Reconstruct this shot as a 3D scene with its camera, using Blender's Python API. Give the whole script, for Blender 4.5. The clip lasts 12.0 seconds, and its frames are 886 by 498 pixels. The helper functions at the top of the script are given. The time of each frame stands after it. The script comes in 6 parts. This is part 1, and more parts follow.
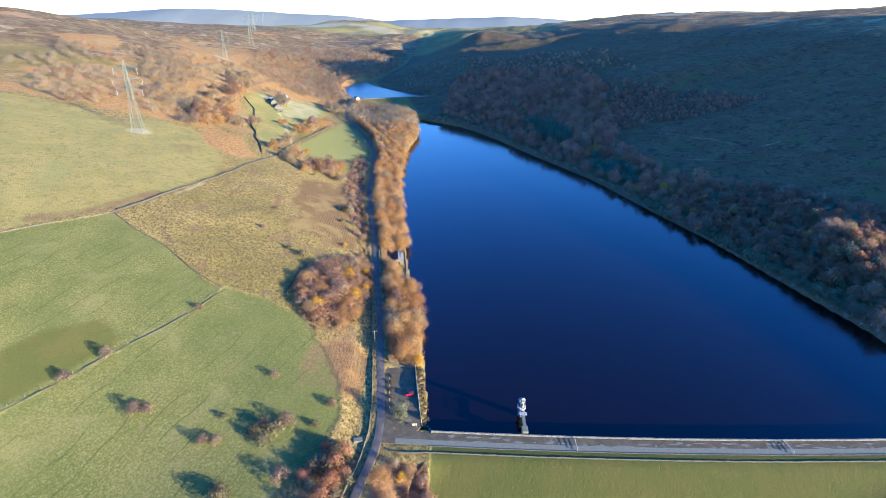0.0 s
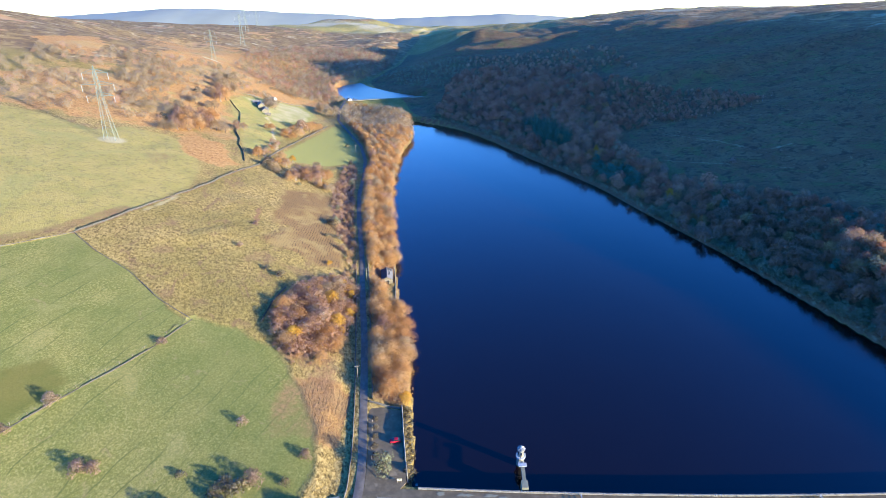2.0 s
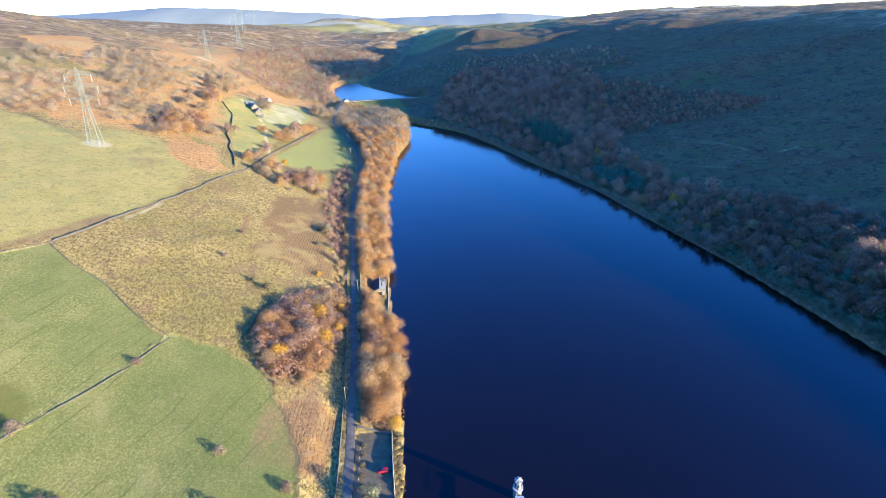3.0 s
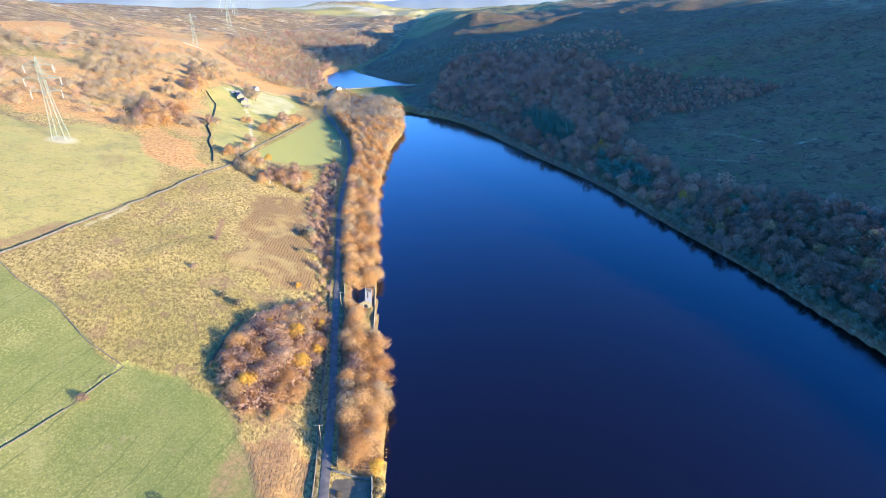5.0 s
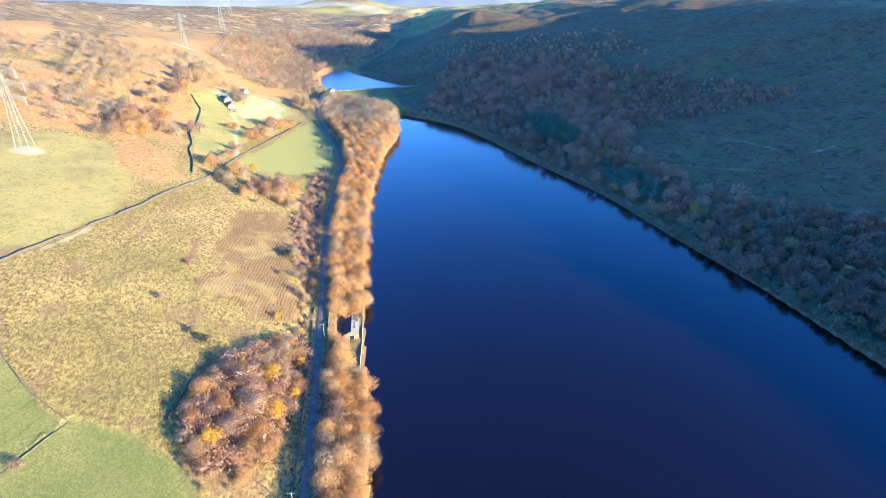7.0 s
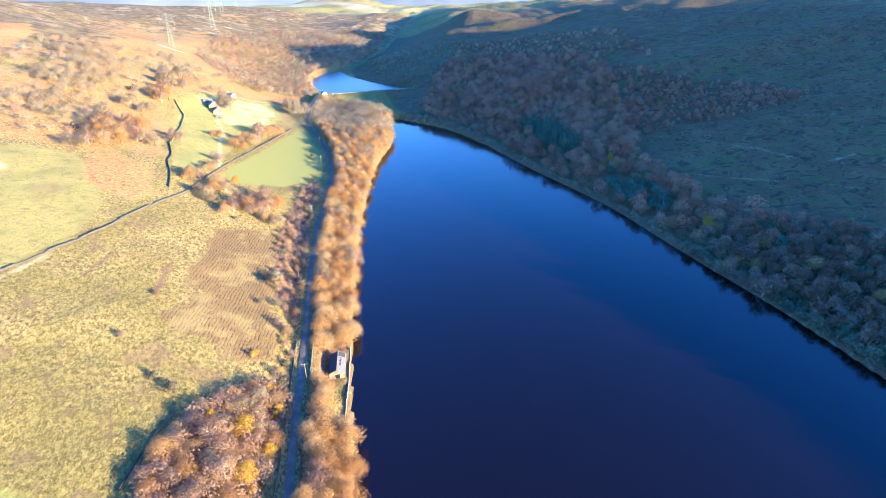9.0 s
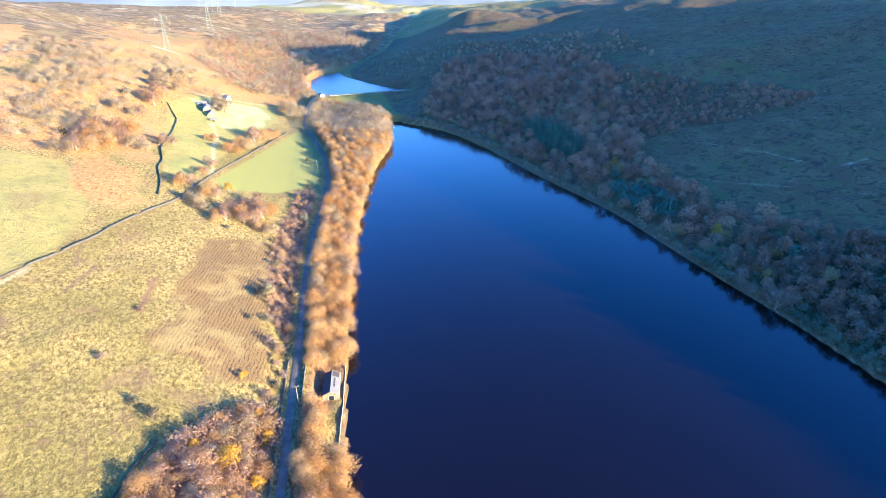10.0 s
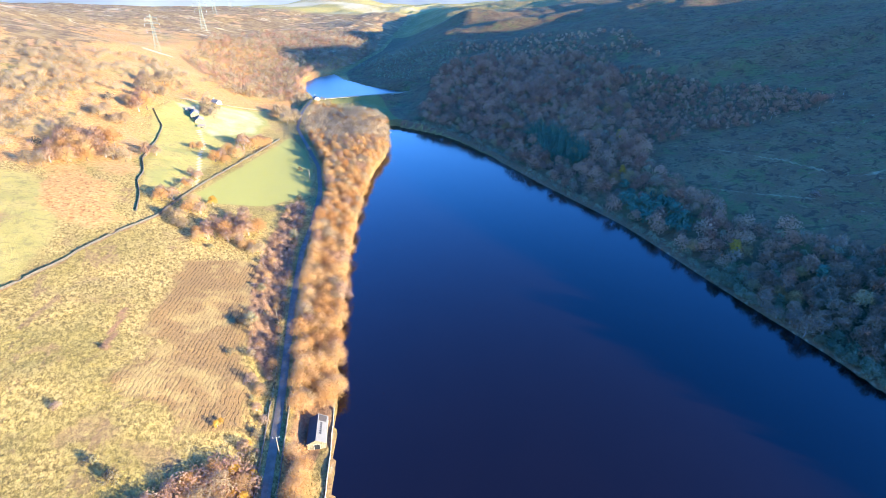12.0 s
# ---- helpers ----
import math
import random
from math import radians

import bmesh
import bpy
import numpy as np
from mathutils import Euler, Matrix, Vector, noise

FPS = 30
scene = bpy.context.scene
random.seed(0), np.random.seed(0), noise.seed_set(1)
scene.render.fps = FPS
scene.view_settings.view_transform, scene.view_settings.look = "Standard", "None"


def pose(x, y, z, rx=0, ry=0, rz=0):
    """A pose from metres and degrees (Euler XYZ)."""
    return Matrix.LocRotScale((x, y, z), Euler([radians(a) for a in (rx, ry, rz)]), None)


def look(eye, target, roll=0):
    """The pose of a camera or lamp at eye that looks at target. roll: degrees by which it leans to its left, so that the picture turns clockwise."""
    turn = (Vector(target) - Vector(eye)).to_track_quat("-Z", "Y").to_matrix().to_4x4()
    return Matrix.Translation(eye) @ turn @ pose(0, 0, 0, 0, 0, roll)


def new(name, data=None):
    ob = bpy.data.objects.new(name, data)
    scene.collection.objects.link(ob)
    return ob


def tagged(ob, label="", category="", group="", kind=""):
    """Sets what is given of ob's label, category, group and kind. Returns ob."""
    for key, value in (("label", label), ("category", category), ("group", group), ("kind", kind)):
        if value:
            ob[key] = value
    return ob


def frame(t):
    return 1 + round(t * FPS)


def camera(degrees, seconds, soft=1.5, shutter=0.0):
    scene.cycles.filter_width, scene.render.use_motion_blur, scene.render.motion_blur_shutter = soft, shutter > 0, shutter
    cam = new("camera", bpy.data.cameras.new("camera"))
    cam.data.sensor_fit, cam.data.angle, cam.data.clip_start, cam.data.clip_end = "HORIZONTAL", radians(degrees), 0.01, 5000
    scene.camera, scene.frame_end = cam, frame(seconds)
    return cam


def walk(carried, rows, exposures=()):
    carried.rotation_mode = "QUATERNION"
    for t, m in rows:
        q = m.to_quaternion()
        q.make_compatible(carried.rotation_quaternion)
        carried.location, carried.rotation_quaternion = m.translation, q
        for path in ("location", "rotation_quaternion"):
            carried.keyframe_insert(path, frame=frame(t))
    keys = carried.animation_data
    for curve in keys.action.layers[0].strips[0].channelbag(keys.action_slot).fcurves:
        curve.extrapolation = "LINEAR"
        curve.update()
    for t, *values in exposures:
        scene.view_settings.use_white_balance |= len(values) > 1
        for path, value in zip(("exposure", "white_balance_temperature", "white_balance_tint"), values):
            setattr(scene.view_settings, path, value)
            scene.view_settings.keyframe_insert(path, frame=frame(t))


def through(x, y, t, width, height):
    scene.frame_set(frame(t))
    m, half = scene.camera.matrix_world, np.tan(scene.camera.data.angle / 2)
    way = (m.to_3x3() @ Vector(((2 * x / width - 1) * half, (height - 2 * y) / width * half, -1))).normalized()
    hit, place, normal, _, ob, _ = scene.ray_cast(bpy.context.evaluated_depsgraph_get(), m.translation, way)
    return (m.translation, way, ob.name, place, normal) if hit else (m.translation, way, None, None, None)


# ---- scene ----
cam = camera(80.5, 12.0, soft=0.8)
PATH = [
    (0, (-0.239, -1.073, 147.839), (-0.278, 0.741, 146.999), 0.8),
    (0.5, (0.429, 5.367, 147.824), (0.392, 7.181, 146.982), 0.6),
    (1, (1.226, 11.95, 147.82), (1.191, 13.764, 146.977), 0.5),
    (1.5, (2.212, 18.613, 147.804), (2.177, 20.425, 146.959), 0.4),
    (2, (3.385, 25.436, 147.787), (3.348, 27.248, 146.94), 0.3),
    (2.5, (4.58, 32.291, 147.766), (4.543, 34.102, 146.917), 0.3),
    (3, (5.784, 39.324, 147.757), (5.748, 41.135, 146.908), 0.3),
    (3.2, (6.25, 42.15, 147.75), (6.214, 43.96, 146.9), 0.3),
    (4.8, (9.5, 64.42, 147.46), (9.464, 66.206, 146.562), 0.1),
    (5, (9.841, 67.203, 147.45), (9.804, 68.989, 146.552), 0.1),
    (5.5, (10.509, 74.083, 147.441), (10.472, 75.869, 146.541), 0.1),
    (6, (11.027, 81.039, 147.474), (10.991, 82.824, 146.573), 0.1),
    (6.5, (11.343, 87.864, 147.552), (11.308, 89.649, 146.649), 0.0),
    (7, (11.545, 94.651, 147.643), (11.512, 96.435, 146.739), 0.1),
    (9, (12.245, 121.51, 147.979), (12.22, 123.291, 147.071), -0.1),
    (9.5, (12.271, 127.933, 147.992), (12.245, 129.714, 147.082), -0.2),
    (10, (12.352, 134.253, 148.02), (12.327, 136.034, 147.111), -0.2),
    (10.5, (12.449, 140.375, 148.059), (12.424, 142.155, 147.148), -0.3),
    (11, (12.554, 146.481, 148.094), (12.529, 148.261, 147.183), -0.3),
    (11.5, (12.622, 152.622, 148.128), (12.596, 154.402, 147.216), -0.4),
    (12, (12.657, 158.816, 148.14), (12.632, 160.596, 147.227), -0.4),
]
walk(cam, [(t, look(e, g, r)) for t, e, g, r in PATH],
     exposures=[(0.0, 2.66, 6030, 14), (3.0, 2.9, 6050, 14), (5.0, 3.12, 6160, 14), (12.0, 3.44, 6420, 14)])

# ---- daylight: a low autumn sun from the south-east, behind the eastern hill ----
SUN_TO = Vector((0.895, -0.445, 0)).normalized()
SUN_HEIGHT = 9.0
world = bpy.data.worlds.new("sky")
scene.world = world
world.use_nodes = True
wn = world.node_tree.nodes
sky = wn.new("ShaderNodeTexSky")
sky.sky_type, sky.sun_disc = "NISHITA", False
sky.sun_elevation, sky.sun_rotation = radians(SUN_HEIGHT), math.atan2(SUN_TO.x, SUN_TO.y)
sky.air_density, sky.dust_density, sky.ozone_density = 1.0, 0.3, 4.0
wn["Background"].inputs["Strength"].default_value = 0.15
clear = wn.new("ShaderNodeHueSaturation")
clear.inputs["Hue"].default_value, clear.inputs["Saturation"].default_value = 0.522, 1.22
world.node_tree.links.new(sky.outputs[0], clear.inputs["Color"])
world.node_tree.links.new(clear.outputs[0], wn["Background"].inputs["Color"])
sun_data = bpy.data.lights.new("sun", "SUN")
sun_data.energy, sun_data.angle, sun_data.color = 3.05, radians(0.6), (1.0, 0.90, 0.64)
sun = new("sun", sun_data)
sun.matrix_world = look(SUN_TO * 900 + Vector((0, 0, 900 * math.tan(radians(SUN_HEIGHT)))), (0, 0, 0))

# ---- materials ----
class Nodes:
    """A short way to write node materials."""

    def __init__(self, name, roughness=0.9, specular=0.2):
        self.mat = bpy.data.materials.new(name)
        self.mat.use_nodes = True
        self.tree = self.mat.node_tree
        self.bsdf = self.tree.nodes["Principled BSDF"]
        self.bsdf.inputs["Roughness"].default_value = roughness
        self.bsdf.inputs["Specular IOR Level"].default_value = specular
        self.coords = self.tree.nodes.new("ShaderNodeNewGeometry").outputs["Position"]

    def link(self, a, b):
        self.tree.links.new(a, b)

    def put(self, socket, value):
        if isinstance(value, bpy.types.NodeSocket):
            self.link(value, socket)
        elif value is not None:
            socket.default_value = (*value, 1) if isinstance(value, tuple) and len(value) == 3 and socket.type == "RGBA" else value

    def noise(self, scale, detail=4.0, rough=0.55, distort=0.0, stretch=None):
        n = self.tree.nodes.new("ShaderNodeTexNoise")
        n.inputs["Scale"].default_value, n.inputs["Detail"].default_value = scale, detail
        n.inputs["Roughness"].default_value, n.inputs["Distortion"].default_value = rough, distort
        at = self.coords
        if stretch:
            m = self.tree.nodes.new("ShaderNodeMapping")
            m.vector_type = "TEXTURE"
            m.inputs["Scale"].default_value = [1 / s for s in stretch[:3]]
            if len(stretch) > 3:
                m.inputs["Rotation"].default_value = (0, 0, radians(stretch[3]))
            self.link(at, m.inputs["Vector"])
            at = m.outputs[0]
        self.link(at, n.inputs["Vector"])
        return n.outputs["Fac"]

    def wave(self, period, wander, turn):
        """Wavering lines side by side, 0 to 1."""
        m = self.tree.nodes.new("ShaderNodeMapping")
        m.inputs["Rotation"].default_value = (0, 0, radians(turn))
        w = self.tree.nodes.new("ShaderNodeTexWave")
        w.inputs["Scale"].default_value, w.inputs["Distortion"].default_value = 2 * math.pi / 20 / period, wander
        w.inputs["Detail"].default_value, w.inputs["Detail Scale"].default_value = 3.0, 1.3
        self.link(self.coords, m.inputs["Vector"])
        self.link(m.outputs[0], w.inputs["Vector"])
        return w.outputs["Fac"]

    def math(self, op, a, b=0.0, c=None):
        n = self.tree.nodes.new("ShaderNodeMath")
        n.operation = op
        for s, v in zip(n.inputs, (a, b, c)):
            self.put(s, v)
        return n.outputs[0]

    def step(self, value, lo, hi, to_lo=0.0, to_hi=1.0):
        n = self.tree.nodes.new("ShaderNodeMapRange")
        n.interpolation_type = "SMOOTHSTEP"
        for s, v in zip(n.inputs, (value, lo, hi, to_lo, to_hi)):
            self.put(s, v)
        return n.outputs[0]

    def mix(self, fac, a, b, blend="MIX"):
        n = self.tree.nodes.new("ShaderNodeMix")
        n.data_type, n.blend_type = "RGBA", blend
        self.put(n.inputs["Factor"], fac)
        self.put(n.inputs["A"], a)
        self.put(n.inputs["B"], b)
        return n.outputs["Result"]

    def ramp(self, fac, *stops):
        n = self.tree.nodes.new("ShaderNodeValToRGB")
        e = n.color_ramp.elements
        while len(e) < len(stops):
            e.new(0.5)
        for el, (p, c) in zip(e, stops):
            el.position, el.color = p, (*c, 1)
        self.link(fac, n.inputs["Fac"])
        return n.outputs["Color"]

    def attr(self, name):
        n = self.tree.nodes.new("ShaderNodeAttribute")
        n.attribute_name = name
        return n.outputs["Fac"]

    def island(self):
        return self.tree.nodes.new("ShaderNodeNewGeometry").outputs["Random Per Island"]

    def own(self):
        return self.tree.nodes.new("ShaderNodeObjectInfo").outputs["Random"]

    def bump(self, height, strength, distance):
        n = self.tree.nodes.new("ShaderNodeBump")
        n.inputs["Strength"].default_value, n.inputs["Distance"].default_value = strength, distance
        self.link(height, n.inputs["Height"])
        self.link(n.outputs[0], self.bsdf.inputs["Normal"])

    def done(self, colour):
        self.put(self.bsdf.inputs["Base Color"], colour)
        return self.mat


def plain(name, colour, vary=0.25, scale=1.5, roughness=0.85, metal=0.0, bump=0.02):
    """A worn surface: one colour with grain and broad stains."""
    n = Nodes(name, roughness)
    n.bsdf.inputs["Metallic"].default_value = metal
    fine, broad = n.noise(scale * 6, 5), n.noise(scale, 3)
    dark = tuple(c * (1 - vary) for c in colour)
    light = tuple(min(1, c * (1 + vary * 0.6)) for c in colour)
    col = n.mix(broad, dark, light)
    col = n.mix(n.math("MULTIPLY", fine, vary), col, dark)
    if bump:
        n.bump(fine, 0.5, bump)
    return n.done(col)


def leaf_material(name, *colours, gloss=0.85, through=0.4, open_air=0.3):
    """Foliage: each clump takes its own shade, each plant its own cast; some light passes between the leaves of a clump, some through them."""
    n = Nodes(name, gloss, 0.15)
    step = 1 / max(1, len(colours) - 1)
    a = n.math("ADD", n.math("MULTIPLY", n.own(), 0.75), n.math("MULTIPLY", n.island(), 0.14))
    a = n.math("ADD", a, n.attr("tint"))
    col = n.ramp(n.math("MULTIPLY", a, 0.95), *((i * step, c) for i, c in enumerate(colours)))
    col = n.mix(n.math("MULTIPLY", n.island(), 0.12), col, tuple(c * 0.55 for c in colours[0]))
    depth = n.math("ADD", n.math("MULTIPLY", n.own(), 0.28), n.math("MULTIPLY", n.attr("tint"), 0.5))
    col = n.mix(n.step(depth, -0.3, 0.4, 0.42, 0.0), col, tuple(c * 0.42 for c in colours[0]))
    n.put(n.bsdf.inputs["Base Color"], col)

    def blend(share, first, second):
        mixer = n.tree.nodes.new("ShaderNodeMixShader")
        mixer.inputs[0].default_value = share
        n.link(first, mixer.inputs[1])
        n.link(second, mixer.inputs[2])
        return mixer.outputs[0]

    out = n.bsdf.outputs[0]
    if through:
        tr = n.tree.nodes.new("ShaderNodeBsdfTranslucent")
        n.link(col, tr.inputs["Color"])
        out = blend(through, out, tr.outputs[0])
    out = blend(open_air, out, n.tree.nodes.new("ShaderNodeBsdfTransparent").outputs[0])
    n.link(out, n.tree.nodes["Material Output"].inputs["Surface"])
    return n.mat


def ground_material():
    n = Nodes("hillside turf and moor", 0.95, 0.1)
    big, mid, fine, clump = n.noise(0.012, 5), n.noise(0.06, 5), n.noise(1.6, 5, 0.65), n.noise(0.55, 6, 0.7, 0.6)
    tuft = n.noise(0.9, 6, 0.75, 0.6, (1.0, 0.6, 1.0, 25))

    def cover(name, soft=0.12, wild=0.5):
        """A land cover's share, with an edge that frays."""
        f = n.math("ADD", n.attr(name), n.math("MULTIPLY", n.math("SUBTRACT", mid, 0.5), wild))
        f = n.math("ADD", f, n.math("MULTIPLY", n.math("SUBTRACT", clump, 0.5), wild * 0.5))
        return n.step(f, 0.5 - soft, 0.5 + soft)

    # rough tussock grass
    col = n.ramp(tuft, (0.36, (0.06, 0.041, 0.014)), (0.46, (0.205, 0.140, 0.043)), (0.57, (0.37, 0.265, 0.095)))
    col = n.mix(n.step(big, 0.42, 0.62), col, n.ramp(tuft, (0.32, (0.075, 0.057, 0.017)), (0.46, (0.165, 0.124, 0.035)), (0.6, (0.265, 0.197, 0.06))))
    col = n.mix(n.math("MULTIPLY", n.step(mid, 0.56, 0.68), 0.5), col, (0.20, 0.12, 0.06))
    col = n.mix(n.step(n.noise(0.5, 5, 0.7, 0.6), 0.5, 0.62, 0.0, 0.55), col, (0.085, 0.06, 0.02))
    col = n.mix(n.step(n.noise(0.09, 5, 0.7, 1.0, (1.0, 0.5, 1.0, 20)), 0.56, 0.66, 0.0, 0.5), col, (0.15, 0.085, 0.05))
    # grazed hill pasture
    hill = n.mix(n.step(mid, 0.35, 0.65), (0.305, 0.236, 0.071), (0.252, 0.208, 0.059))
    hill = n.mix(n.math("MULTIPLY", n.step(clump, 0.5, 0.7), 0.5), hill, (0.17, 0.13, 0.06))
    hill = n.mix(n.step(n.noise(0.25, 6, 0.75, 0.8), 0.5, 0.62, 0.0, 0.7), hill, (0.165, 0.13, 0.05))
    hill = n.mix(n.step(n.noise(0.02, 5, 0.6, 0.8), 0.52, 0.64, 0.0, 0.5), hill, (0.22, 0.205, 0.065))
    col = n.mix(cover("hill_pasture", 0.15), col, hill)
    hay = n.mix(tuft, (0.18, 0.178, 0.046), (0.25, 0.232, 0.068))
    hay = n.mix(n.step(n.noise(0.25, 5, 0.7, 0.8), 0.52, 0.66, 0.0, 0.45), hay, (0.22, 0.20, 0.07))
    col = n.mix(cover("hay", 0.2, 0.6), col, hay)
    # moor: heather, bilberry and pale mat-grass
    moor = n.mix(n.step(mid, 0.4, 0.62), (0.15, 0.096, 0.042), (0.235, 0.16, 0.064))
    moor = n.mix(n.step(n.noise(0.02, 6, 0.65, 0.5, (0.8, 1.3, 1.0, -15)), 0.56, 0.66), moor, (0.37, 0.29, 0.15))
    moor = n.mix(n.math("MULTIPLY", n.step(clump, 0.5, 0.75), 0.5), moor, (0.13, 0.088, 0.042))
    moor = n.mix(n.step(n.noise(0.035, 6, 0.7, 0.8), 0.5, 0.6, 0.0, 0.7), moor, (0.105, 0.066, 0.034))
    moor = n.mix(n.step(n.noise(0.014, 5, 0.65, 0.9), 0.56, 0.62, 0.0, 0.8), moor, (0.36, 0.205, 0.085))
    col = n.mix(cover("moor", 0.15, 0.7), col, moor)
    # bracken, dead and russet
    fern = n.ramp(clump, (0.34, (0.15, 0.068, 0.024)), (0.5, (0.325, 0.172, 0.058)), (0.64, (0.41, 0.245, 0.092)))
    fern = n.mix(n.step(big, 0.48, 0.62, 0.0, 0.6), fern, (0.285, 0.21, 0.088))
    col = n.mix(cover("bracken", 0.1, 1.1), col, fern)
    # brown heather in burnt rows
    ridge_line = n.math("MAXIMUM", n.step(n.wave(1.4, 4.5, -4), 0.0, 0.26), n.step(n.noise(0.55, 5, 0.7, 0.5), 0.46, 0.56, 0.0, 0.75))
    rows = n.ramp(ridge_line, (0.08, (0.055, 0.034, 0.017)), (0.45, (0.145, 0.088, 0.036)), (0.9, (0.185, 0.113, 0.044)))
    rows = n.mix(n.step(clump, 0.5, 0.66, 0.0, 0.3), rows, (0.20, 0.13, 0.065))
    rows = n.mix(n.math("MULTIPLY", n.step(mid, 0.5, 0.62), 0.4), rows, (0.34, 0.25, 0.09))
    rowed = cover("heather_rows", 0.15, 1.0)
    col = n.mix(rowed, col, rows)
    # sown pasture
    green = n.mix(n.step(mid, 0.35, 0.65), (0.118, 0.120, 0.029), (0.160, 0.145, 0.040))
    green = n.mix(n.math("MULTIPLY", n.step(tuft, 0.5, 0.7), 0.45), green, (0.225, 0.20, 0.07))
    green = n.mix(n.math("MULTIPLY", n.step(n.noise(0.5, 5, 0.7, 0.8), 0.56, 0.7), 0.35), green, (0.10, 0.13, 0.032))
    speck = n.noise(1.3, 6, 0.75, 0.5)
    green = n.mix(n.step(speck, 0.48, 0.62, 0.0, 0.55), green, (0.066, 0.08, 0.021))
    green = n.mix(n.step(speck, 0.5, 0.38, 0.0, 0.5), green, (0.275, 0.24, 0.09))
    # mown lines down the fields
    lines = n.math("MAXIMUM", n.step(n.wave(8.5, 2.5, 18), 0.0, 0.02, 1.0, 0.0), n.step(n.wave(3.1, 2.0, 24), 0.0, 0.03, 0.5, 0.0))
    worn = n.step(n.noise(0.035, 3), 0.42, 0.6)
    green = n.mix(n.math("MULTIPLY", n.math("MULTIPLY", lines, worn), 0.7), green, (0.062, 0.075, 0.022))
    green = n.mix(n.step(n.noise(0.018, 4, 0.55, 0.6), 0.42, 0.62, 0.0, 0.45), green, (0.088, 0.104, 0.027))
    green = n.mix(n.step(n.noise(0.03, 5, 0.6, 0.9), 0.54, 0.66, 0.0, 0.28), green, (0.235, 0.20, 0.075))
    green = n.mix(n.step(n.noise(0.11, 5, 0.7, 1.0), 0.6, 0.7, 0.0, 0.45), green, (0.20, 0.15, 0.07))
    green = n.mix(n.attr("plot"), green, n.mix(n.step(mid, 0.35, 0.65), n.mix(fine, (0.072, 0.078, 0.016), (0.098, 0.098, 0.024)), n.mix(fine, (0.088, 0.082, 0.018), (0.118, 0.105, 0.028))))
    pasture = cover("pasture", 0.1, 0.45)
    col = n.mix(pasture, col, green)
    # leaf litter under trees, bare soil
    litter = n.ramp(clump, (0.3, (0.09, 0.052, 0.029)), (0.7, (0.26, 0.145, 0.07)))
    col = n.mix(cover("litter", 0.2, 0.6), col, litter)
    # the eastern slope: dark rushes and moss
    rush = n.mix(n.step(mid, 0.4, 0.62), (0.135, 0.080, 0.036), (0.165, 0.112, 0.048))
    rush = n.mix(n.step(n.noise(0.03, 7, 0.75, 1.2), 0.5, 0.62, 0.0, 0.85), rush, (0.105, 0.112, 0.034))
    rush = n.mix(n.step(n.noise(0.12, 6, 0.75, 0.8), 0.5, 0.6, 0.0, 0.75), rush, (0.05, 0.034, 0.021))
    rush = n.mix(n.step(n.noise(0.3, 5, 0.7, 0.5), 0.6, 0.7, 0.0, 0.6), rush, (0.26, 0.20, 0.105))
    rush = n.mix(n.math("MULTIPLY", n.step(clump, 0.45, 0.7), 0.5), rush, (0.06, 0.042, 0.028))
    col = n.mix(cover("rushes", 0.15, 0.7), col, rush)
    bare = n.mix(fine, (0.28, 0.23, 0.12), (0.46, 0.39, 0.22))
    col = n.mix(cover("bare", 0.2, 0.5), col, bare)
    relief = n.math("ADD", n.math("MULTIPLY", clump, 1.0), n.math("MULTIPLY", fine, 0.35))
    calm = n.math("SUBTRACT", 1.0, n.math("MULTIPLY", pasture, 0.78))
    relief = n.math("ADD", n.math("MULTIPLY", relief, calm), n.math("MULTIPLY", n.math("MULTIPLY", ridge_line, n.math("MULTIPLY", rowed, n.math("SUBTRACT", 1.0, pasture))), 0.16))
    n.bump(relief, 0.9, 1.1)
    return n.done(col)


def water_material(name, roughness):
    n = Nodes(name, roughness, 0.5)
    n.bsdf.inputs["IOR"].default_value = 1.36
    ripple = n.noise(0.9, 4, 0.6, 0.3, (1.0, 0.45, 1.0, 20))
    swell = n.noise(0.05, 3, 0.5, 0.4)
    n.bump(n.math("MULTIPLY", ripple, n.step(swell, 0.3, 0.7, 0.35, 1.0)), 0.4, 0.15)
    return n.done(n.mix(swell, (0.0048, 0.0023, 0.0019), (0.0062, 0.003, 0.0024)))


def stone_material(name, colour, course=0.28):
    """Coursed or dry stone, weathered, with dark joints."""
    n = Nodes(name, 0.95)
    v = n.tree.nodes.new("ShaderNodeTexVoronoi")
    v.inputs["Scale"].default_value = 1 / course
    n.link(n.coords, v.inputs["Vector"])
    edge = n.tree.nodes.new("ShaderNodeTexVoronoi")
    edge.feature = "DISTANCE_TO_EDGE"
    edge.inputs["Scale"].default_value = 1 / course
    n.link(n.coords, edge.inputs["Vector"])
    col = n.mix(v.outputs["Color"], tuple(c * 0.7 for c in colour), tuple(c * 1.25 for c in colour))
    col = n.mix(n.step(n.noise(0.8, 5, 0.65), 0.5, 0.7), col, tuple(c * 0.55 for c in colour))
    col = n.mix(n.step(edge.outputs["Distance"], 0.0, 0.06, 0.8, 0.0), col, tuple(c * 0.25 for c in colour))
    n.bump(n.step(edge.outputs["Distance"], 0.0, 0.12), 0.6, 0.06)
    return n.done(col)


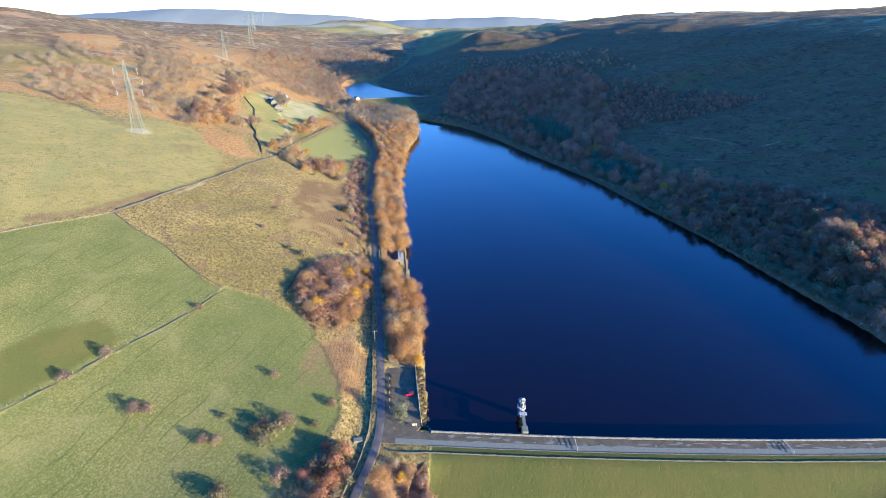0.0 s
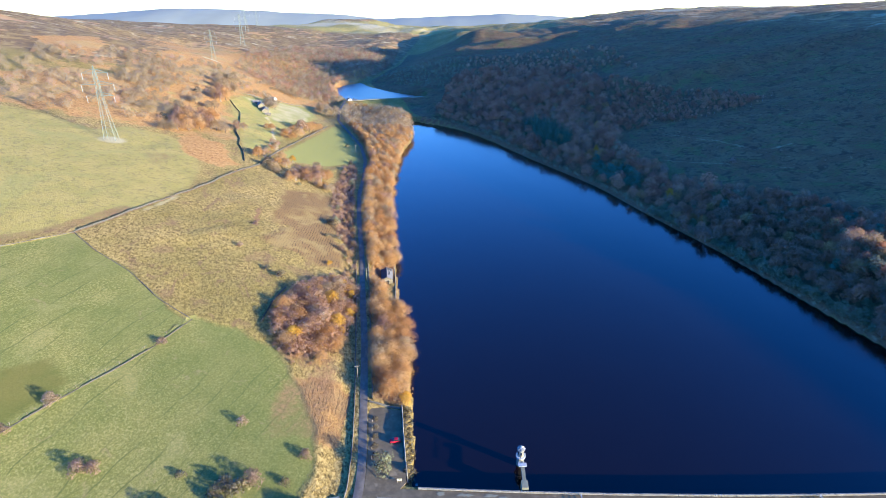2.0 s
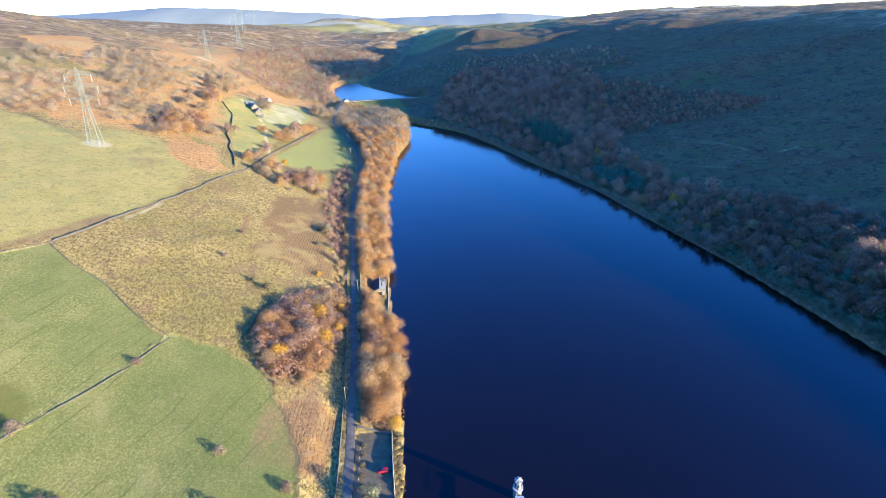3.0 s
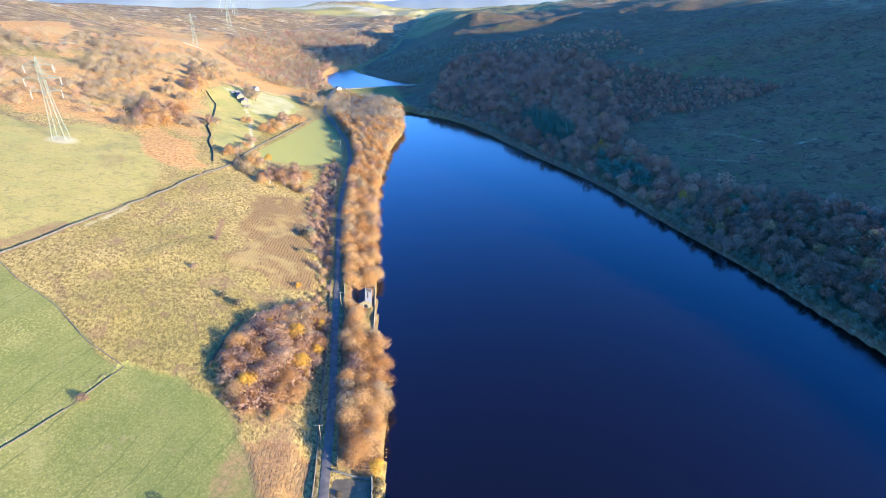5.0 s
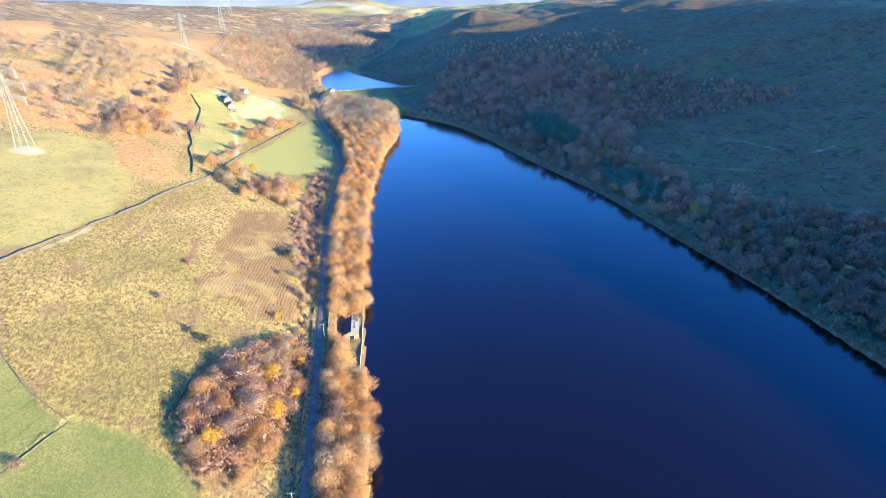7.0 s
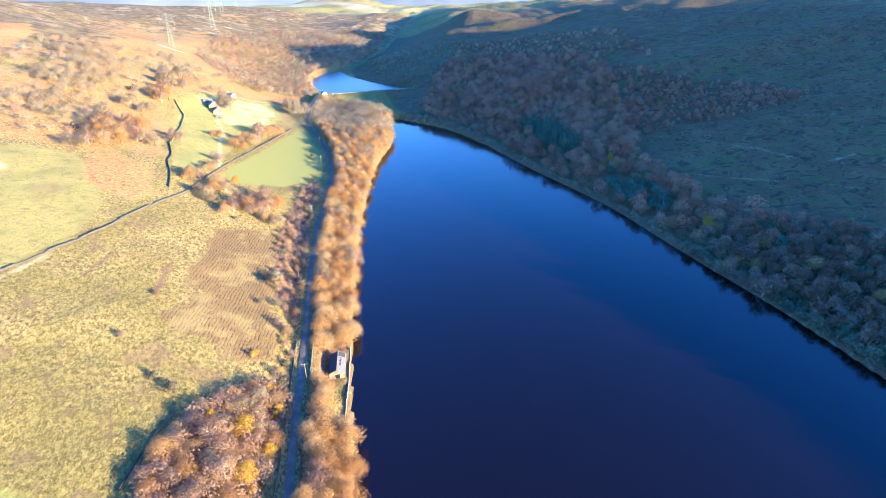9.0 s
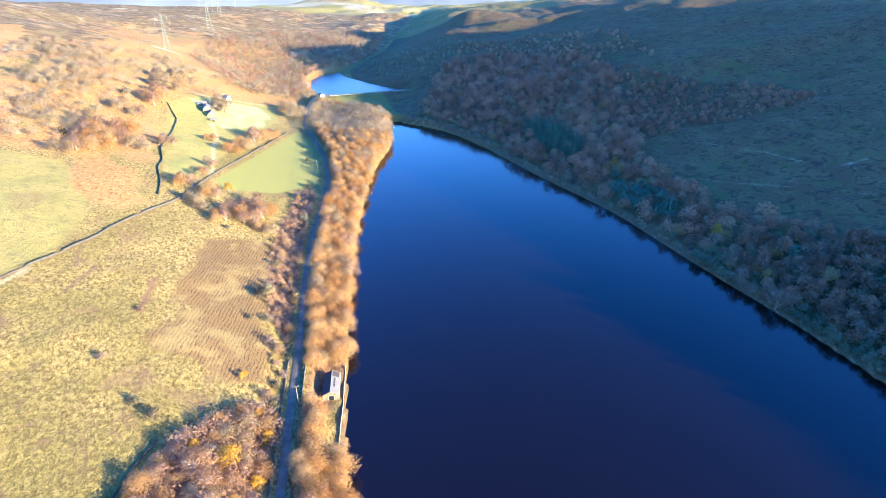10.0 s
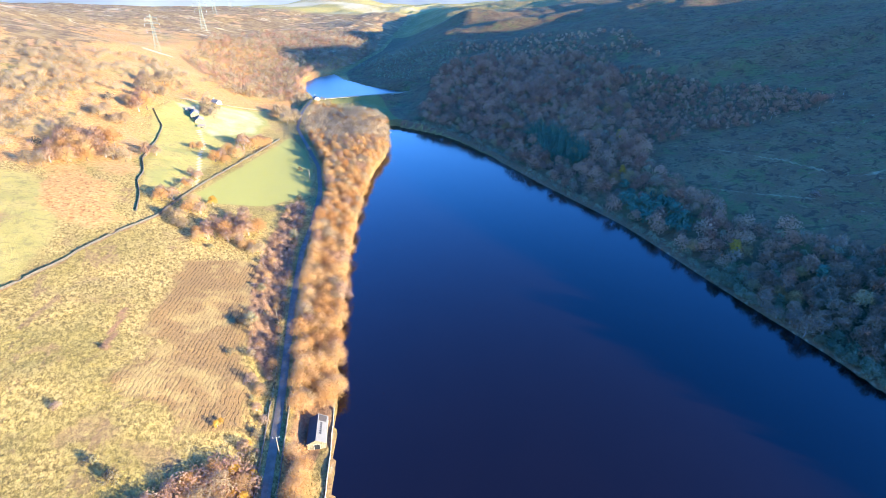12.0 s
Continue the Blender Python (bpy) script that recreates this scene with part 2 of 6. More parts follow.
def asphalt_material(name, colour, tracks=True):
    n = Nodes(name, 0.9, 0.1)
    fine, broad = n.noise(12, 4, 0.7), n.noise(0.3, 5, 0.65)
    col = n.mix(n.step(broad, 0.35, 0.7), colour, tuple(c * 1.6 for c in colour))
    col = n.mix(n.math("MULTIPLY", fine, 0.5), col, tuple(c * 0.55 for c in colour))
    if tracks:
        col = n.mix(n.math("MULTIPLY", n.step(n.noise(0.12, 4, 0.6, 1.0), 0.6, 0.68), 0.6), col, tuple(c * 2.4 for c in colour))
    n.bump(fine, 0.3, 0.02)
    return n.done(col)


# the distance haze is put into this flat grey-green
BACKDROP = plain("far hazy moorland", (0.22, 0.235, 0.19), 0.2, 0.004, 1.0, 0.0, 0)
TURF = ground_material()
WATER = water_material("peat-brown lake water", 0.1)
WATER_RUFFLED = water_material("wind-ruffled upper lake water", 0.3)
WALL_STONE = stone_material("gritstone walling", (0.13, 0.115, 0.088))
WALL_DARK = stone_material("dark gritstone walling", (0.085, 0.073, 0.056))
DAM_STONE = stone_material("pale dressed gritstone", (0.26, 0.24, 0.19), 0.6)
HOUSE_STONE = stone_material("buff sandstone", (0.19, 0.165, 0.11), 0.45)
ROAD = asphalt_material("worn road asphalt", (0.125, 0.102, 0.075), False)
YARD = asphalt_material("patched car park asphalt", (0.125, 0.094, 0.052))
BARK = plain("bark", (0.13, 0.10, 0.075), 0.45, 2.0)
PALE_BARK = plain("silvery birch bark", (0.30, 0.25, 0.20), 0.4, 2.0)
RUSSET = leaf_material("russet oak leaves", (0.52, 0.255, 0.095), (0.59, 0.335, 0.13), (0.60, 0.38, 0.17), (0.56, 0.37, 0.18), through=0.5, open_air=0.36)
GOLD = leaf_material("golden birch leaves", (0.58, 0.31, 0.045), (0.70, 0.42, 0.06), open_air=0.25)
TWIG = leaf_material("bare mauve-brown twigs", (0.44, 0.245, 0.15), (0.51, 0.31, 0.19), (0.53, 0.355, 0.225), through=0.45, open_air=0.34)
GREY_TWIG = leaf_material("bare grey twigs", (0.41, 0.295, 0.17), (0.49, 0.36, 0.205), (0.53, 0.41, 0.24), through=0.45, open_air=0.32)
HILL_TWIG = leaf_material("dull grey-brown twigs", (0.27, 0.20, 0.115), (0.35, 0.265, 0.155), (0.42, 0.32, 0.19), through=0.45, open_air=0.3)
# a twig colour kept for the shaded woods, reddened against the blue skylight
BROWN_TWIG = leaf_material("brown twigs reddened for blue shade", (0.42, 0.185, 0.105), (0.53, 0.26, 0.145), (0.57, 0.33, 0.185), through=0.4, open_air=0.12)
SAGE = leaf_material("grey-green willow leaves", (0.23, 0.24, 0.13), (0.32, 0.31, 0.17), (0.36, 0.31, 0.17), through=0.3, open_air=0.2)
NEEDLES = leaf_material("dark conifer needles", (0.05, 0.115, 0.07), (0.085, 0.17, 0.105), through=0.0, open_air=0.1)
SCRUB = leaf_material("dark thorn scrub", (0.13, 0.10, 0.058), (0.20, 0.16, 0.095), (0.17, 0.16, 0.085), through=0.1)
THORN = leaf_material("pinkish-grey hawthorn twigs", (0.36, 0.225, 0.155), (0.43, 0.285, 0.195), (0.45, 0.32, 0.21), through=0.4, open_air=0.25)
SCARLET = leaf_material("scarlet rowan leaves", (0.32, 0.115, 0.085), (0.40, 0.18, 0.13), through=0.3)
STEEL = plain("galvanised steel", (0.125, 0.15, 0.128), 0.2, 0.5, 0.55, 0.0, 0)
PORCELAIN = plain("pale glass insulator", (0.27, 0.29, 0.27), 0.1, 1, 0.3, 0.0, 0)
TIMBER = plain("weathered timber", (0.25, 0.195, 0.135), 0.35, 2.0)
PAINT_WHITE = plain("weathered white paint", (0.40, 0.41, 0.385), 0.25, 1.5, 0.6)
SLATE = plain("stone roofing slate", (0.19, 0.17, 0.14), 0.35, 2.0, 0.8)
PALE_ROOF = plain("sunlit pale roof sheet", (0.175, 0.165, 0.14), 0.3, 1.0, 0.6)
# the valve house's dark bay; also paints shade onto its west roof slope
BAY_AND_SHADE_SLATE = plain("slate of the dark bay and shaded slope", (0.06, 0.052, 0.045), 0.35, 2.0, 0.8)
DARK = plain("dark window glass", (0.02, 0.022, 0.025), 0.2, 1, 0.15, 0.0, 0)
RED_PAINT = plain("red car paint", (0.36, 0.012, 0.022), 0.1, 1, 0.3, 0.0, 0)
RUBBER = plain("tyre rubber", (0.02, 0.02, 0.02), 0.2, 3, 0.9)
YELLOW = plain("yellow sign paint", (0.62, 0.58, 0.34), 0.1, 2, 0.5, 0.0, 0)
CONCRETE = plain("weathered concrete", (0.235, 0.215, 0.135), 0.4, 1.0)
# ---- the lie of the land ----
# shorelines of the lower lake and the valley floor beyond it: (y, x)
SHORE_WEST = [(-400, -60), (60, -25), (153, -8), (233, -18), (293, -29), (350, -37), (430, -47), (535, -54), (585, -54),
              (650, -47), (700, -51), (757, -58), (850, -85), (930, -135), (1060, -170), (1300, -135), (1600, -130),
              (2200, -120), (5500, 0)]
SHORE_EAST = [(-400, 330), (60, 250), (153, 222), (221, 216), (275, 200), (344, 180), (400, 158), (481, 131), (560, 89),
              (642, 52), (716, 10), (750, -38), (757, -56), (850, -83), (930, -133), (1060, -168), (1300, -133),
              (1600, -128), (2200, -118), (5500, 2)]
# hillside heights: a row for each station up the valley, a column for each distance from the shore
HILL_WEST = [
    [-12, -19, -15, 8, 44, 82, 122, 168],
    [-1, -9, -21, -16, 31, 91, 147, 201],
    [-2, 2, -15, -31, 26, 108, 173, 226],
    [3, 3, 29, 50, 70, 130, 185, 228],
    [-7, 9, 8, 39, 77, 117, 171, 207],
    [7, 17, 9, -8, 84, 141, 161, 170],
    [20, 16, 27, 34, 41, 107, 127, 144],
    [32, 32, 41, 48, 35, 80, 98, 131],
    [49, 53, 56, 46, 71, 62, 37, 81],
    [38, 39, 36, 31, 46, 29, 15, 28],
    [3, 6, 4, -2, -5, -5, -2, -5],
    [-36, -33, -33, -37, -42, -41, -38, -39],
]
HILL_EAST = [
    [-15, -11, 1, 30, 82, 141, 176, 199],
    [-1, -1, 6, 28, 70, 126, 169, 199],
    [-4, 1, 8, 30, 64, 113, 171, 211],
    [2, 4, 13, 32, 94, 156, 204, 237],
    [-4, 3, 15, 24, 62, 165, 225, 243],
    [9, 8, 15, 29, 31, 121, 186, 205],
    [20, 18, 27, 63, 83, 140, 163, 161],
    [33, 33, 35, 82, 95, 111, 128, 134],
    [49, 47, 53, 62, 34, 101, 186, 114],
    [39, 33, 31, 30, 26, 63, 105, 54],
    [6, -3, -10, -8, 19, 14, 5, 27],
    [-35, -44, -49, -40, -17, -20, -22, 7],
]
UPPER_LAKE = [(-152, 832), (-60, 872), (-38, 880), (-62, 900), (-106, 936), (-153, 996), (-175, 1046), (-197, 1013),
              (-203, 972), (-185, 900)]
UPPER_LEVEL = 13.5
# knolls and hollows: x, y, height, half-width across, half-width along
# those past x = 500 are unseen, added to shape the hill's shadow
KNOLLS = [
    (960, 590, 66, 190, 105),
    (1038, 665, 25, 60, 48),
    (110, 1195, 12, 150, 45),
    (50, 1350, 23, 72, 95),
    (850, 370, 14, 80, 60),
    (1160, 920, 30, 220, 200),
    (240, 300, 8, 26, 60),
    (530, 135, -12, 100, 75),
    (1000, 430, 35, 150, 150),
    (-790, 960, 17, 170, 200),
    (-640, 2800, 24, 75, 260),
    (-540, 2800, 24, 90, 260),
    (-430, 2830, 20, 100, 260),
]
# the lane along the western shore: x, y, height
LANE = [(-34, 90, 0), (-31, 118, 2), (-28, 131, 3), (-26, 141, 3), (-26.4, 153, 3), (-30.7, 184, 3.8), (-36.6, 225, 5), (-43.5, 262, 6),
        (-52.3, 314, 7), (-57, 338, 7.5), (-64, 373, 8), (-72.7, 426, 9), (-75.5, 465, 9.5), (-82.5, 520, 10), (-96, 576, 10.5),
        (-121, 638, 12), (-145, 697, 13), (-156, 760, 14.5), (-160, 826, 16.5)]


def shore_x(table, y):
    """The shore's x at y, with its corners rounded."""
    ys = np.arange(-420.0, 5520.0, 4.0)
    p = np.array(table, float)
    xs = np.interp(ys, p[:, 0], p[:, 1])
    for _ in range(2):
        xs = np.convolve(np.pad(xs, 4, mode="edge"), np.ones(9) / 9, "valid")
    return np.interp(y, ys, xs)


def spline_weights(t, n):
    t = np.clip(np.asarray(t, float), 0, n - 1)
    i = np.minimum(t.astype(int), n - 2)
    f = t - i
    w = ((1 - f) ** 3 / 6, (3 * f ** 3 - 6 * f ** 2 + 4) / 6, (-3 * f ** 3 + 3 * f ** 2 + 3 * f + 1) / 6, f ** 3 / 6)
    return w, [np.clip(i + k, 0, n - 1) for k in (-1, 0, 1, 2)]


def hillside(table, d, y):
    """Height at d metres from the shore, at y along the valley: a smooth surface over the table."""
    T = np.array(table, float)
    wu, iu = spline_weights(np.log2(np.maximum(d, 0) / 20 + 1), T.shape[1])
    wv, iv = spline_weights(np.log(np.maximum((y + 300) / 600 + 1, 0.01)) / math.log(1.24), T.shape[0])
    return sum(wv[a] * wu[b] * T[iv[a], iu[b]] for a in range(4) for b in range(4))


def inside(poly, x, y):
    """Signed distance to a polygon, positive inside."""
    best, odd = np.full(np.shape(x), 1e9), np.zeros(np.shape(x), bool)
    for (ax, ay), (bx, by) in zip(poly, poly[1:] + poly[:1]):
        ex, ey = bx - ax, by - ay
        k = np.clip(((x - ax) * ex + (y - ay) * ey) / (ex * ex + ey * ey), 0, 1)
        best = np.minimum(best, np.hypot(x - ax - k * ex, y - ay - k * ey))
        if ay != by:
            odd ^= ((ay > y) != (by > y)) & (x < ex * (y - ay) / (by - ay) + ax)
    return np.where(odd, best, -best)


def smooth(a, b, t):
    t = np.clip((t - a) / (b - a), 0, 1)
    return t * t * (3 - 2 * t)


def rounded(line, step=4.0):
    """A smooth line through the points of a polyline, at even steps."""
    p = np.array(line, float)
    run = np.concatenate([[0], np.cumsum(np.hypot(*np.diff(p[:, :2], axis=0).T))])
    at = np.arange(0, run[-1] + step * 0.5, step)
    q = np.stack([np.interp(at, run, p[:, k]) for k in range(p.shape[1])], -1)
    for _ in range(2):
        r = np.pad(q, ((2, 2), (0, 0)), mode="edge")
        q[2:-2] = ((r[:-4] + r[1:-3] + r[2:-2] + r[3:-1] + r[4:]) / 5)[2:-2]
    return q


def along(line, x, y):
    """Distance from a line, and the line's height there."""
    best, high = np.full(np.shape(x), 1e9), np.zeros(np.shape(x))
    for a, b in zip(line[:-1], line[1:]):
        ex, ey = b[0] - a[0], b[1] - a[1]
        k = np.clip(((x - a[0]) * ex + (y - a[1]) * ey) / (ex * ex + ey * ey), 0, 1)
        d = np.hypot(x - a[0] - k * ex, y - a[1] - k * ey)
        high = np.where(d < best, a[2] + k * (b[2] - a[2]), high)
        best = np.minimum(best, d)
    return best, high


def dam_line(x):
    return 144.0 + 0.00025 * (x - 45) ** 2


def ground(x, y):
    """Height of the ground at x, y (arrays)."""
    x, y = np.broadcast_arrays(np.asarray(x, float), np.asarray(y, float))
    if x.ndim == 0:
        return float(ground(x[None], y[None])[0])
    west, east = shore_x(SHORE_WEST, y), shore_x(SHORE_EAST, y)
    dw, de = west - x, x - east
    zw, ze = hillside(HILL_WEST, dw, y), hillside(HILL_EAST, de, y)
    z = np.where(dw > de, zw, ze)
    for kx, ky, h, rx, ry in KNOLLS:
        z = z + h * np.exp(-((x - kx) / rx) ** 2 - ((y - ky) / ry) ** 2)
    # the banks rise from the water
    near = np.maximum(dw, de)
    z = np.where((near > 0) & (y > 140) & (y < 757), np.maximum(z, 0.9 * smooth(0, 3, near)), z)
    bed = -0.25 - np.minimum(0.35 * np.minimum(-dw, -de), 8)
    z = np.where((near <= 0) & (y < 760), bed, z)
    # below the dam the valley floor lies deep
    below = smooth(150, 100, y) * smooth(-14, 12, x - west) * smooth(30, 0, de)
    z = z * (1 - below) - 19 * below
    # the dam: crest road, stone face to the water, grass face to the valley
    t = y - dam_line(x)
    face = 3.0 - np.maximum(t - 3.6, 0) * 1.2 - np.maximum(-t - 7.5, 0) * 0.45
    on = (x > -10) & (x < 232)
    z = np.where(on & (y < 170), np.maximum(z, face), z)
    # the level ground at the dam's western end
    level = smooth(9, 0, -inside([(-32, 138), (-9, 136), (-9, 190), (-36, 190)], x, y))
    z = np.where((x < west - 1) | (y < 149), z * (1 - level) + 3.0 * level, z)
    yard = smooth(8, 0, -inside([(-40, 284), (-30, 282), (-32, 308), (-41, 308)], x, y))
    z = np.where(x < west - 0.5, z * (1 - yard) + 1.3 * yard, z)
    # the upper dam and its lake
    s = 828 + (x + 158) * 0.43 - y
    upper = 16.0 - np.maximum(s - 3, 0) * 0.17 - np.maximum(-s - 3, 0) * 0.9
    span = smooth(-172, -150, x) * smooth(-5, -30, x) * smooth(740, 760, y)
    z = z * (1 - span * (s > -12) * (s < 100)) + np.maximum(z, upper) * span * (s > -12) * (s < 100)
    # the lane lies level in the slope
    close = (x > -185) & (x < 0) & (y > 70) & (y < 850)
    if np.any(close):
        d, h = along(rounded(LANE, 12.0), x[close], y[close])
        k = smooth(11, 4.5, d)
        z = z.copy()
        z[close] = z[close] * (1 - k) + h * k
    lake = inside(UPPER_LAKE, x, y)
    bank = smooth(-40, 0, lake) * (lake <= 0) * (s < -3)
    z = np.where(bank > 0, z * (1 - bank) + np.maximum(z, UPPER_LEVEL + 0.5) * bank, z)
    return np.where((lake > 0) & (s < -3), UPPER_LEVEL - 0.3 - np.minimum(lake * 0.3, 5), z)


# ---- helpers for meshes ----
def part(name, bm, material, parent=None, label=""):
    """One mesh object from a bmesh, under its thing."""
    me = bpy.data.meshes.new(name)
    bm.to_mesh(me)
    bm.free()
    me.materials.append(material)
    ob = new(name, me)
    ob.parent = parent
    return tagged(ob, label)


def empty(name, m, label, category, group=""):
    ob = new(name)
    ob.empty_display_size = 0.5
    ob.matrix_world = m
    return tagged(ob, label, category, group)


def sheet(name, verts, quads, material, parent=None, smooth_faces=False, normals=None):
    """A mesh object from arrays of corners and quads; foliage brings the rounded normals of its crown."""
    me = bpy.data.meshes.new(name)
    verts, quads = np.asarray(verts, np.float32), np.asarray(quads, np.int32)
    me.vertices.add(len(verts))
    me.vertices.foreach_set("co", verts.ravel())
    me.loops.add(quads.size)
    me.loops.foreach_set("vertex_index", quads.ravel())
    me.polygons.add(len(quads))
    me.polygons.foreach_set("loop_start", np.arange(0, quads.size, quads.shape[1], dtype=np.int32))
    me.polygons.foreach_set("use_smooth", np.full(len(quads), smooth_faces))
    me.materials.append(material)
    me.update(calc_edges=True)
    if normals is not None:
        me.polygons.foreach_set("use_smooth", np.ones(len(quads), bool))
        me.normals_split_custom_set_from_vertices(np.asarray(normals, np.float32))
    ob = new(name, me)
    ob.parent = parent
    return ob


def grid_quads(rows, cols):
    i = np.arange(rows * cols).reshape(rows, cols)
    return np.stack([i[:-1, :-1], i[:-1, 1:], i[1:, 1:], i[1:, :-1]], -1).reshape(-1, 4)


def spread(lo, hi, fine, ends, ratio):
    """Coordinates in fine steps from lo to hi, then in growing steps out to the ends."""
    mid = np.arange(lo, hi + fine * 0.5, fine)
    down, up, step = [], [], fine
    a, b = mid[0], mid[-1]
    while a > ends[0]:
        step *= ratio[0]
        a -= step
        down.append(a)
    step = fine
    while b < ends[1]:
        step *= ratio[1]
        b += step
        up.append(b)
    return np.concatenate([down[::-1], mid, up])


def value_noise(x, y, size, seed):
    """Smooth noise, -1 to 1, over arrays."""
    r = np.random.RandomState(seed).uniform(-1, 1, (64, 64))
    u, v = x / size, y / size
    i, j = np.floor(u).astype(int), np.floor(v).astype(int)
    f, g = u - i, v - j
    f, g = f * f * (3 - 2 * f), g * g * (3 - 2 * g)
    a, b = r[i % 64, j % 64], r[(i + 1) % 64, j % 64]
    c, d = r[i % 64, (j + 1) % 64], r[(i + 1) % 64, (j + 1) % 64]
    return (a * (1 - f) + b * f) * (1 - g) + (c * (1 - f) + d * f) * g


# ---- fields and land cover: outlines in plan ----
FIELD_UPPER = [(-300, 190), (-218, 226), (-186, 262), (-170, 251), (-148, 240), (-128, 225), (-112, 214), (-122, 184), (-146, 149), (-200, 85), (-300, 60)]
FIELD_LOWER = [(-109, 217), (-87, 214), (-73, 208), (-58, 191), (-46, 170), (-42, 151), (-46, 135), (-60, 112), (-70, 60), (-200, 60), (-156, 136), (-134, 168)]
PLOT = [(-190, 140), (-171, 160), (-164, 172), (-148, 183), (-136, 175), (-138, 168), (-146, 155), (-160, 135)]
GREEN_FIELD = [(-150, 466), (-147, 554), (-140, 652), (-118, 622), (-101, 572), (-88, 514), (-109, 479), (-134, 463)]
FARM_FIELD = [(-252, 628), (-244, 677), (-194, 752), (-166, 679), (-168, 589), (-163, 513), (-161, 470), (-176, 459), (-208, 533)]
HILL_FIELD = [(-380, 300), (-378, 425), (-341, 430), (-306, 427), (-268, 415), (-258, 440), (-229, 446), (-198, 420), (-176, 382), (-168, 342), (-174, 300), (-192, 270), (-222, 224), (-330, 190)]
FERN_BANKS = ([(-224, 447), (-213, 461), (-187, 451), (-176, 426), (-160, 414), (-168, 395), (-184, 399), (-198, 407)],
              [(-514, 705), (-504, 814), (-452, 742), (-420, 657), (-463, 666)],
              [(-424, 517), (-408, 567), (-406, 598), (-331, 584), (-290, 535), (-304, 530), (-367, 512)])
GLADE = [(-317, 632), (-294, 675), (-268, 653), (-263, 588), (-267, 546), (-295, 565)]
HEATH_SPOT = [(-224, 387), (-215, 409), (-196, 395), (-194, 363), (-207, 366)]
MAT_GRASS = [(-567, 687), (-530, 691), (-486, 671), (-467, 628), (-527, 633)]
GULLY = [(-171, 299), (-167.5, 312), (-165.5, 326)]
HEATHER = [(-121, 388), (-106, 398), (-88, 402), (-78, 378), (-73, 358), (-73, 330), (-62, 316), (-57, 290), (-70, 285), (-80, 290), (-93, 294), (-108, 297),
           (-101, 311), (-97, 325), (-108, 326), (-113, 340), (-114, 357)]
MEADOW = [(-253, 660), (-241, 669), (-227, 709), (-206, 733), (-177, 707), (-167, 639), (-181, 614), (-193, 593), (-215, 625)]
BELOW_DAM = [(-27, 112), (-26, 131), (-20, 134.5), (-8, 134), (-5, 122), (-4, 112)]
HOUSE_GREEN = [(-35, 266), (-33.5, 291), (-30, 291), (-27, 266)]
SLOPE_WOOD = [(173, 893), (206, 819), (234, 763), (275, 714), (325, 654), (349, 614), (320, 594), (292, 590), (231, 602), (176, 592), (195, 720)]
HILL_PATHS = ([(166, 606), (190, 590), (221, 566), (254, 526), (270, 488), (284, 483), (299, 486)],
              [(191, 509), (215, 488), (244, 466), (277, 441)], [(298, 581), (314, 568), (323, 556)])
COPSE = [(-79, 230), (-78, 246), (-72, 258), (-64, 270), (-56, 279), (-48, 274), (-46, 230), (-48, 214), (-62, 203), (-72, 212)]
ROADSIDE = [(-58, 318), (-66, 360), (-76, 420), (-84, 480), (-88, 500), (-96, 490), (-92, 420), (-82, 370), (-70, 330)]
SHORE_WOOD = [(-27, 190), (-13, 187.5), (-20, 250), (-30, 300), (-38, 352), (-48, 430), (-55, 535), (-55, 585), (-48, 650), (-52, 700), (-60, 750),
              (-110, 800), (-150, 815), (-148, 760), (-137, 697), (-113, 638), (-90, 576), (-76, 520), (-68, 440), (-60, 380), (-47, 314), (-38, 262), (-32, 225)]
EAST_WOOD = [(231, 200), (219, 221), (203, 275), (183, 344), (161, 400), (134, 481), (92, 560), (55, 642), (13, 716), (-24, 765), (-8, 830), (-12, 890), (8, 940), (65, 950),
             (116, 905), (173, 893), (206, 819), (195, 720), (176, 592), (168, 546), (176, 501), (192, 461), (212, 433), (232, 405), (262, 370), (290, 310), (300, 200)]
TRACK = [(-206, 609), (-188, 577), (-181, 553), (-171, 526), (-163, 508), (-155, 485)]

WALL_FIELD = [(-185, 98), (-170, 118), (-156, 136), (-146, 149), (-134, 168), (-123, 184), (-116, 197), (-109, 216)]
WALL_MAIN = [(-232, 207), (-218, 225), (-204, 242), (-187, 262), (-179, 283), (-168, 322), (-161, 355), (-157, 396), (-151, 427), (-153, 468), (-153, 508), (-151, 574), (-146, 640)]

xs = spread(-270, 330, 2.4, (-4700, 4700), (1.07, 1.07))
ys = spread(84, 520, 2.4, (-1800, 4880), (1.09, 1.019))
gx, gy = np.meshgrid(xs, ys)
gz = ground(gx, gy)
west_d, east_d = shore_x(SHORE_WEST, gy) - gx, gx - shore_x(SHORE_EAST, gy)
dry = np.maximum(west_d, east_d)
lane_d = along(rounded(LANE, 12.0), gx, gy)[0]
field = np.maximum(np.maximum(inside(FIELD_UPPER, gx, gy), inside(FIELD_LOWER, gx, gy)), inside(GREEN_FIELD, gx, gy))
YARD_EDGE = [(-29.2, 187), (-16.2, 184.5), (-11.0, 150.5), (-13, 147.4), (-24.6, 147.0), (-25.5, 160)]
gz = np.where(inside(YARD_EDGE, gx, gy) > -0.4, np.minimum(gz, 2.75), gz)
rough = smooth(6, 30, dry) * smooth(0, 14, -field) * smooth(7, 18, lane_d) * (gy > 150) * smooth(-3, -12, inside(UPPER_LAKE, gx, gy))
far = smooth(300, 1500, gy)
